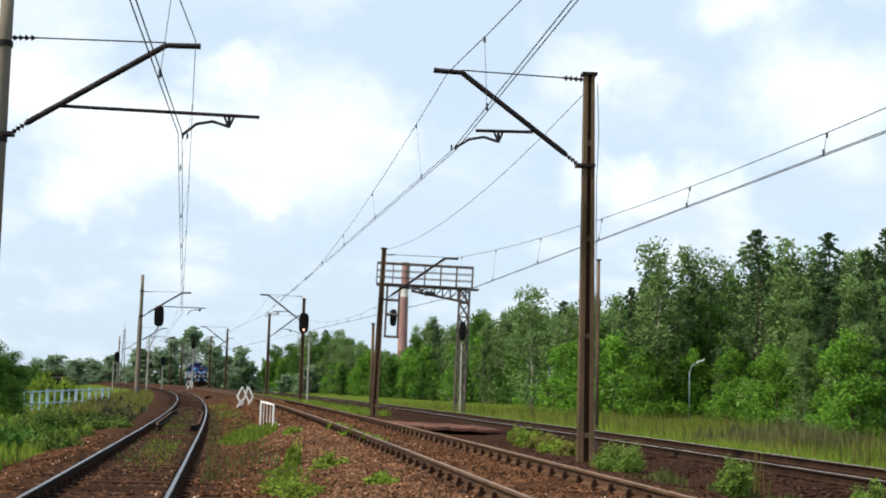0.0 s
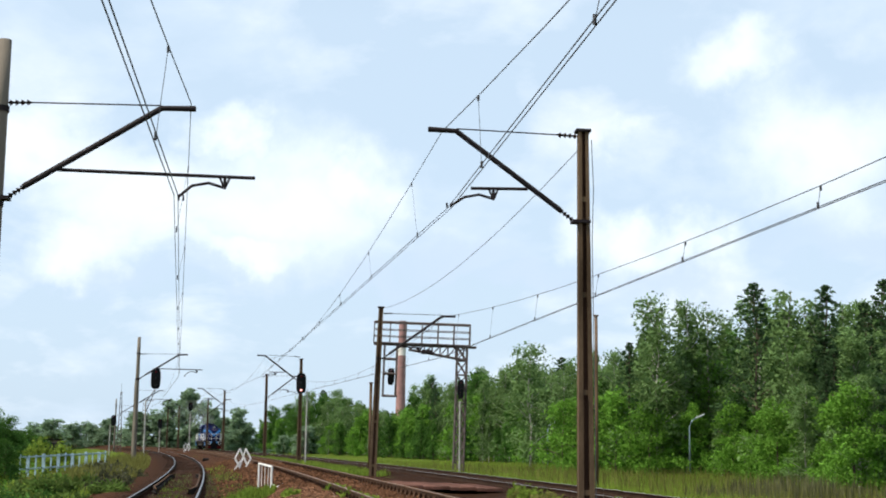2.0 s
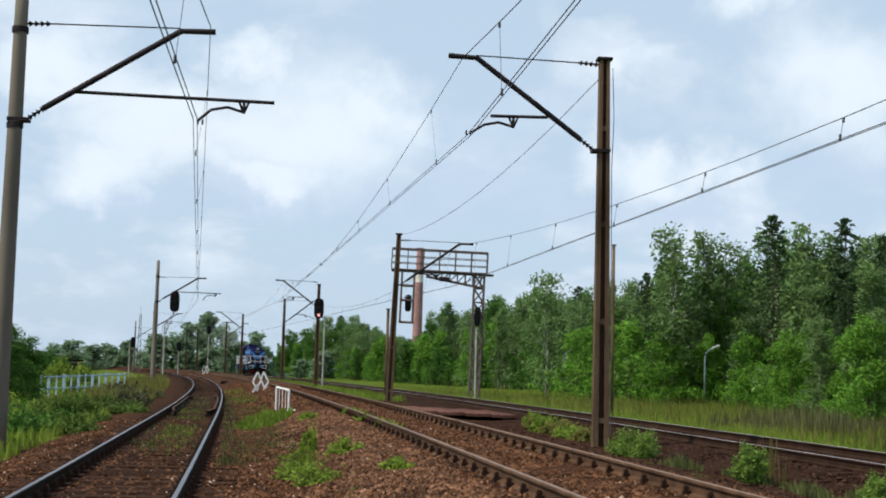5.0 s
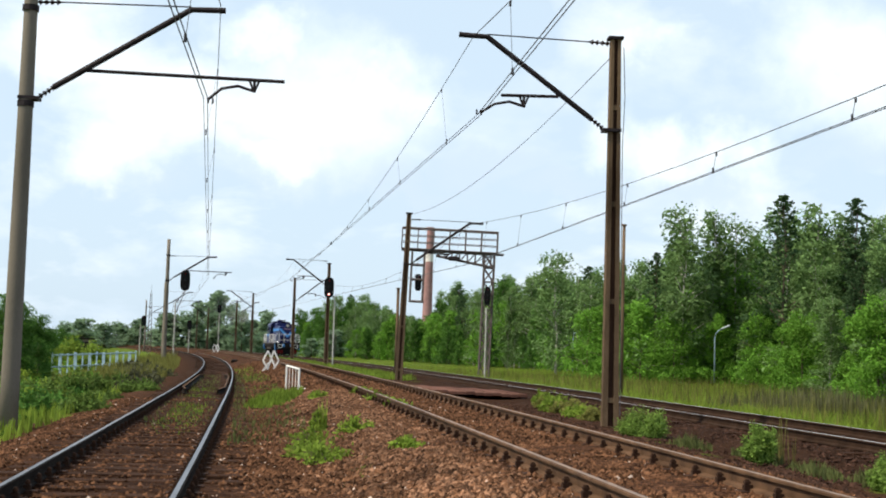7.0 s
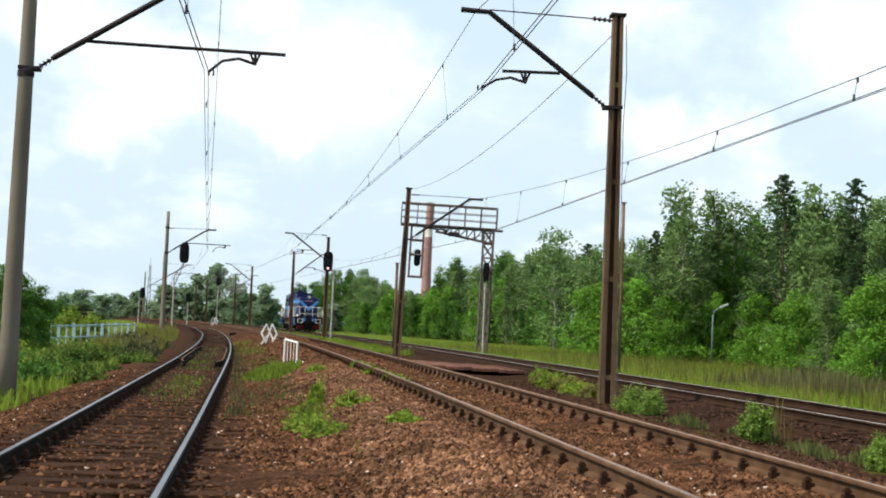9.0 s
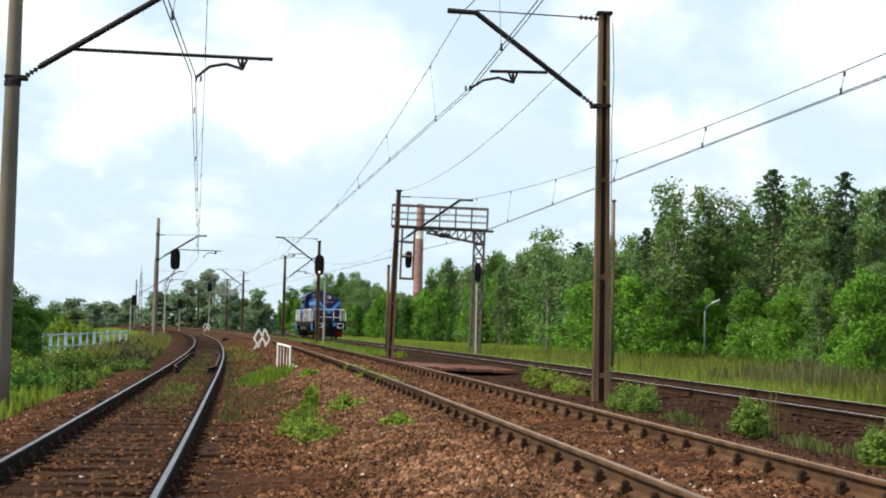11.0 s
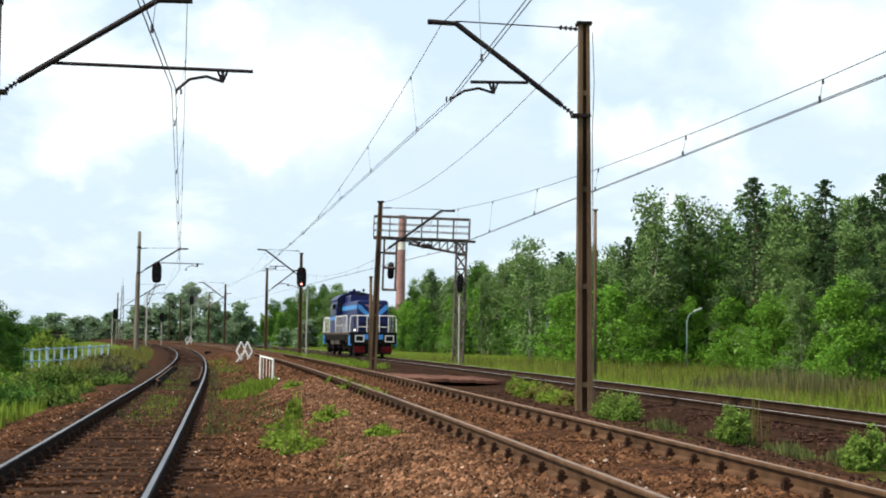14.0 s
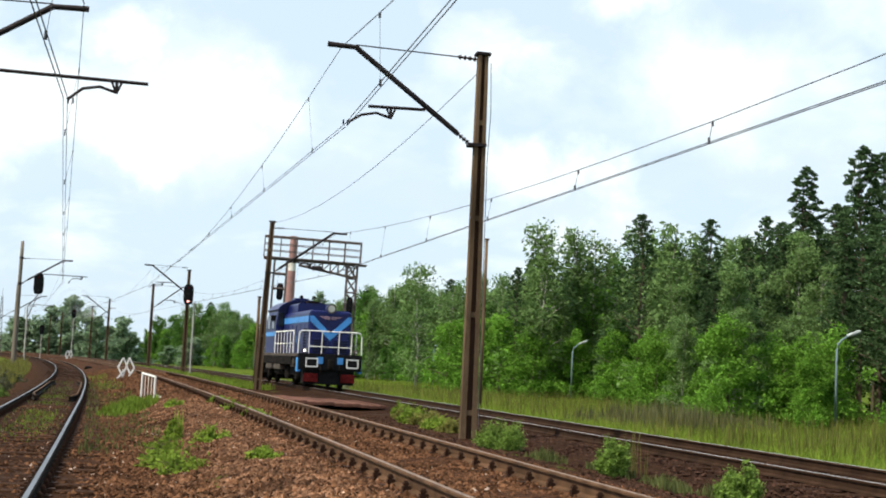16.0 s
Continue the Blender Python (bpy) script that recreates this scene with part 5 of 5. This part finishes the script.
tree_kind("birch", 4, 10.0, 4.6, 0.12, 11500, 0.082, LEAF_BIRCH, BIRCHBARK, 0.09, clumps=105, lobes=9)
tree_kind("maple", 3, 6.0, 5.2, 0.05, 8600, 0.088, LEAF_BRIGHT, BARK, 0.09, clumps=80, lobes=7)
tree_kind("alder", 3, 9.0, 5.8, 0.04, 10500, 0.105, LEAF_DARK, BARK, 0.13, clumps=105, lobes=9)
tree_kind("pine", 3, 14.0, 5.8, 0.24, 9600, 0.092, LEAF_PINE, BARK, 0.15, True, 190)
# broad-leaved tree of the distance, haze painted into its leaves
tree_kind("willow", 3, 9.0, 6.2, 0.03, 6500, 0.20, LEAF_HAZED, BARK, 0.13, clumps=90, lobes=8)
LABELS = {"willow": ("distant rounded tree, its green paled by haze", "tree"),
          "birch": ("tall birch with pale trunk and light green leaves", "birch tree"),
          "maple": ("young broad-leaved tree with bright green foliage", "tree"),
          "alder": ("dense dark green broad-leaved tree at the wood's edge", "tree"),
          "pine": ("tall dark green pine in the wood", "pine tree")}
TREES = {"willow": 9.0, "birch": 10.0, "maple": 6.0, "alder": 9.0, "pine": 14.0}


def tree(key, x, y, h, v=0, turn=0.0, wide=1.0, label=""):
    kind = KINDS[key if math.hypot(x, y) < 105 and h < 13.5 or h > 15.9 else key + " far"]
    crown, trunk = kind[v % len(kind)]
    k = h / TREES[key]
    ob = empty(key if key == "pine" else key + "_tree", pose(x, y, ground_at(x, y) - 0.05, 0, 0, turn), label or LABELS[key][0], LABELS[key][1], "trees of the wood")
    ob.scale = (k * wide, k * wide, k)
    a, b = new("trunk", trunk), new("crown", crown)
    a.parent = b.parent = ob
    return ob


def edge(y):
    """How far the wood's edge keeps from the main track."""
    return 23.0 + 9.5 * min(1.0, max(0.0, (y - 55) / 55))


def lamp_view(x, y, h):
    """Whether a tree would stand before one of the street lamps."""
    return any(abs(x / y - lx / ly) * y < 0.24 * h + 0.6 and y < ly + 2.5 for lx, ly in ((20.4, 100.0), (25.4, 60.0), (13.0, 139.0)))


SKYLINE = [(-9, 1.8), (-6, 2.0), (-4.9, 2.9), (-3.6, 2.3), (-2.4, 1.6), (-1.1, 1.4), (0, 3.4), (2, 3.7), (4.2, 4.7), (5.7, 4.1), (8.1, 4.3), (9.1, 4.7), (10, 6.2), (11.3, 5.9),
           (12.5, 5.2), (13.7, 6.9), (15.1, 6.3), (16.4, 6.9), (18.1, 6.6), (19.5, 7.0), (20.5, 8.2), (21.7, 7.8), (23.2, 9.6), (24.6, 8.8), (30, 9.0)]


def canopy(x, y):
    """How high the wood's canopy stands at x, y: it climbs in steps towards the old pines."""
    e = np.interp(math.degrees(math.atan2(x, y)), [a for a, _ in SKYLINE], [b for _, b in SKYLINE])
    return 0.92 - ground_at(x, y) + math.hypot(x, y) * math.tan(radians(float(e)))


def wood():
    rng = random.Random(11)
    y = 36.0
    while y < 340:
        e = edge(y)
        far = y > 150
        for row, (du, keys, hs) in enumerate((
                (0.0, ("maple", "maple", "maple", "birch"), (3.2, 6.5)),
                (3.0, ("birch", "alder", "maple", "maple"), (6.0, 9.5)),
                (6.5, ("birch", "pine", "alder", "pine"), (9.0, 12.5)),
                (11.0, ("pine", "birch", "pine", "pine"), (11.5, 15.5)),
                (17.0, ("pine", "birch", "pine"), (12.5, 16.0)),
                (21.0, ("birch", "alder", "birch"), (12.0, 14.5)))):
            if row == 4 and y > 85 or rng.random() < 0.05:
                continue
            key = rng.choice(keys)
            if row == 0 and y > 106:
                key = rng.choice(("maple", "alder", "birch", "alder"))
            if row in (1, 2) and y < 84:
                key = rng.choice(("pine", "birch", "pine", "maple" if row == 1 else "birch"))
            if key == "pine" and y > 92 and rng.random() < 0.8:
                key = "birch"
            c = cp(y + rng.uniform(-1.8, 1.8), e + du + rng.uniform(-1.4, 1.4))
            h = rng.uniform(*hs) * (1.12 if 95 < y else 1.0)
            if key == "maple" and y < 95:
                h = min(h, 5.4)
            h = min(h, canopy(c.x, c.y) * rng.uniform(0.86, 1.0))
            if c.x / c.y > 0.6 or lamp_view(c.x, c.y, h):
                continue
            tree(key, c.x, c.y, h, rng.randrange(4), rng.uniform(0, 360), rng.uniform(0.85, 1.2))
        y += 2.5 + 0.009 * y
    # trees that stand out along the edge and the skyline
    for key, x, yy, h, v in (("birch", 21.2, 63.5, 8.5, 0), ("maple", 20.6, 62.5, 5.2, 1), ("maple", 23.6, 63.5, 4.8, 2), ("pine", 31.5, 72.0, 16.3, 0),
                             ("pine", 28.6, 92.0, 14.0, 1), ("birch", 18.3, 103.0, 14.6, 2), ("pine", 24.5, 96.0, 14.6, 2), ("pine", 16.8, 107.0, 10.9, 0), ("maple", 21.6, 105.0, 7.4, 0), ("maple", 18.2, 106.5, 6.6, 1), ("maple", 24.6, 104.5, 6.4, 2), ("maple", 16.4, 111.0, 7.4, 2), ("maple", 13.4, 117.0, 7.0, 1), ("maple", 26.4, 100.5, 5.6, 0), ("maple", 22.7, 96.0, 5.4, 1), ("maple", 20.9, 101.8, 5.6, 0), ("maple", 15.2, 104.0, 6.4, 0), ("maple", 17.4, 101.5, 5.8, 2), ("maple", 13.4, 109.0, 6.8, 1), ("maple", 11.8, 113.0, 6.2, 2),
                             ("birch", 9.8, 122.0, 12.6, 3), ("birch", 26.0, 92.5, 14.2, 1), ("birch", 21.2, 105.5, 14.4, 0), ("birch", 23.6, 108.5, 15.0, 3), ("birch", 19.6, 112.0, 14.6, 1), ("birch", 26.8, 104.0, 14.8, 2), ("pine", 34.5, 76.0, 16.8, 1), ("pine", 33.2, 69.0, 16.4, 2), ("pine", 33.4, 64.5, 17.0, 1), ("pine", 30.6, 78.5, 16.0, 0)):
        tree(key, x, yy, h, v, h * 40, 1.0)


wood()


def backdrop_trees():
    rng = random.Random(5)
    # hedgerow along the far left, with haze in its leaf colour
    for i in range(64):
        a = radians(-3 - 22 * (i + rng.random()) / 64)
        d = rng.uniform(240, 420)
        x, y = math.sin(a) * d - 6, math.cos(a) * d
        tree("willow", x, y, rng.uniform(4, 7), rng.randrange(3), rng.uniform(0, 360), 2.0, "distant tree along the horizon, its green paled by haze")
    # round tree group behind the curve, leaves paled for haze too
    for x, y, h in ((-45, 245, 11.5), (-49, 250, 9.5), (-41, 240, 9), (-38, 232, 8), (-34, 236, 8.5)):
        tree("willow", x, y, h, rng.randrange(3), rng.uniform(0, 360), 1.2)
    # scrub along the foot of the bank, well past the fence
    for i in range(26):
        y = 95 + 5.5 * i + rng.uniform(-3, 3)
        c = cp(y, -19 - 0.10 * (y - 90) + rng.uniform(-8, 1))
        tree("alder", c.x, c.y, rng.uniform(1.8, 3.4), rng.randrange(3), rng.uniform(0, 360), 1.6, "low dark green scrub beyond the bank")
    # dark thicket beyond the bank
    for x, y, h in ((-16.9, 50.5, 3.5), (-18.4, 52.5, 3.8), (-20.2, 54, 3.2), (-17.5, 54.5, 3.0), (-22.5, 57, 3.6)):
        tree("alder", x, y, h, rng.randrange(3), rng.uniform(0, 360), 1.1, "dark green leafy thicket beyond the bank")


backdrop_trees()


# ---------------------------------------------------------------- exhaust haze
def smoke():
    m = bpy.data.materials.new("thin grey exhaust haze")
    m.use_nodes = True
    nt = m.node_tree
    N, L = nt.nodes.new, nt.links.new
    d, t, ms = N("ShaderNodeBsdfDiffuse"), N("ShaderNodeBsdfTransparent"), N("ShaderNodeMixShader")
    d.inputs[0].default_value = (0.8, 0.82, 0.85, 1)
    n, r, tc = N("ShaderNodeTexNoise"), N("ShaderNodeMapRange"), N("ShaderNodeTexCoord")
    n.inputs["Scale"].default_value, n.inputs["Detail"].default_value = 0.9, 4
    r.inputs[1].default_value, r.inputs[2].default_value, r.inputs[3].default_value, r.inputs[4].default_value = 0.42, 0.75, 0.0, 0.09
    L(tc.outputs["Object"], n.inputs["Vector"]); L(n.outputs[0], r.inputs[0]); L(r.outputs[0], ms.inputs[0])
    L(t.outputs[0], ms.inputs[1]); L(d.outputs[0], ms.inputs[2]); L(ms.outputs[0], nt.nodes["Material Output"].inputs[0])
    ob = empty("exhaust_smoke", Matrix(), "thin grey exhaust haze above the moving locomotive", "smoke")
    rng = random.Random(3)
    for i in range(3):
        bm = bmesh.new()
        bmesh.ops.create_icosphere(bm, subdivisions=3, radius=1.0)
        s = (1.2, 1.8, 2.3)[i]
        for v in bm.verts:
            v.co *= s * (1 + 0.35 * noise.noise(v.co * 1.3 + Vector((i, 0, 0))))
        bmesh.ops.translate(bm, vec=(0.6 * i, -3.2 * i, 4.4 + 0.6 * i), verts=bm.verts)
        part("puff", bm, m, ob, smooth=True)
    return ob


SMOKE = smoke()


# ---------------------------------------------------------------- what moves
def motions():
    def place(t):
        y = 216.5 - 10.1 * t + 6.75        # the engine's middle, along the track
        c = cp(y, 0, Z_R)
        return pose(c.x, c.y, c.z, 0, 0, heading(y) + 180)
    walk(LOCO, [(0.5 * i, place(0.5 * i)) for i in range(33)])
    rows = []
    for i in range(33):
        t = 0.5 * i
        lag = 0.35 * t * t if t < 5 else 8.75 + 9.3 * (t - 5) - 1.5 * (1 - math.exp(5 - t))
        y = 216.5 - 10.1 * t + 6.75 + lag
        c = cp(y, -0.25 * t, Z_R + 0.12 * t)
        rows.append((t, pose(c.x, c.y, c.z, 0, 0, heading(y) + 180)))
    walk(SMOKE, rows)
    for ws, y in WHEELSETS:
        walk(ws, [(k / 15, pose(0, y, 0.5, -math.degrees(10.25 * k / 15 / 0.5), 0, 0)) for k in range(241)])


motions()
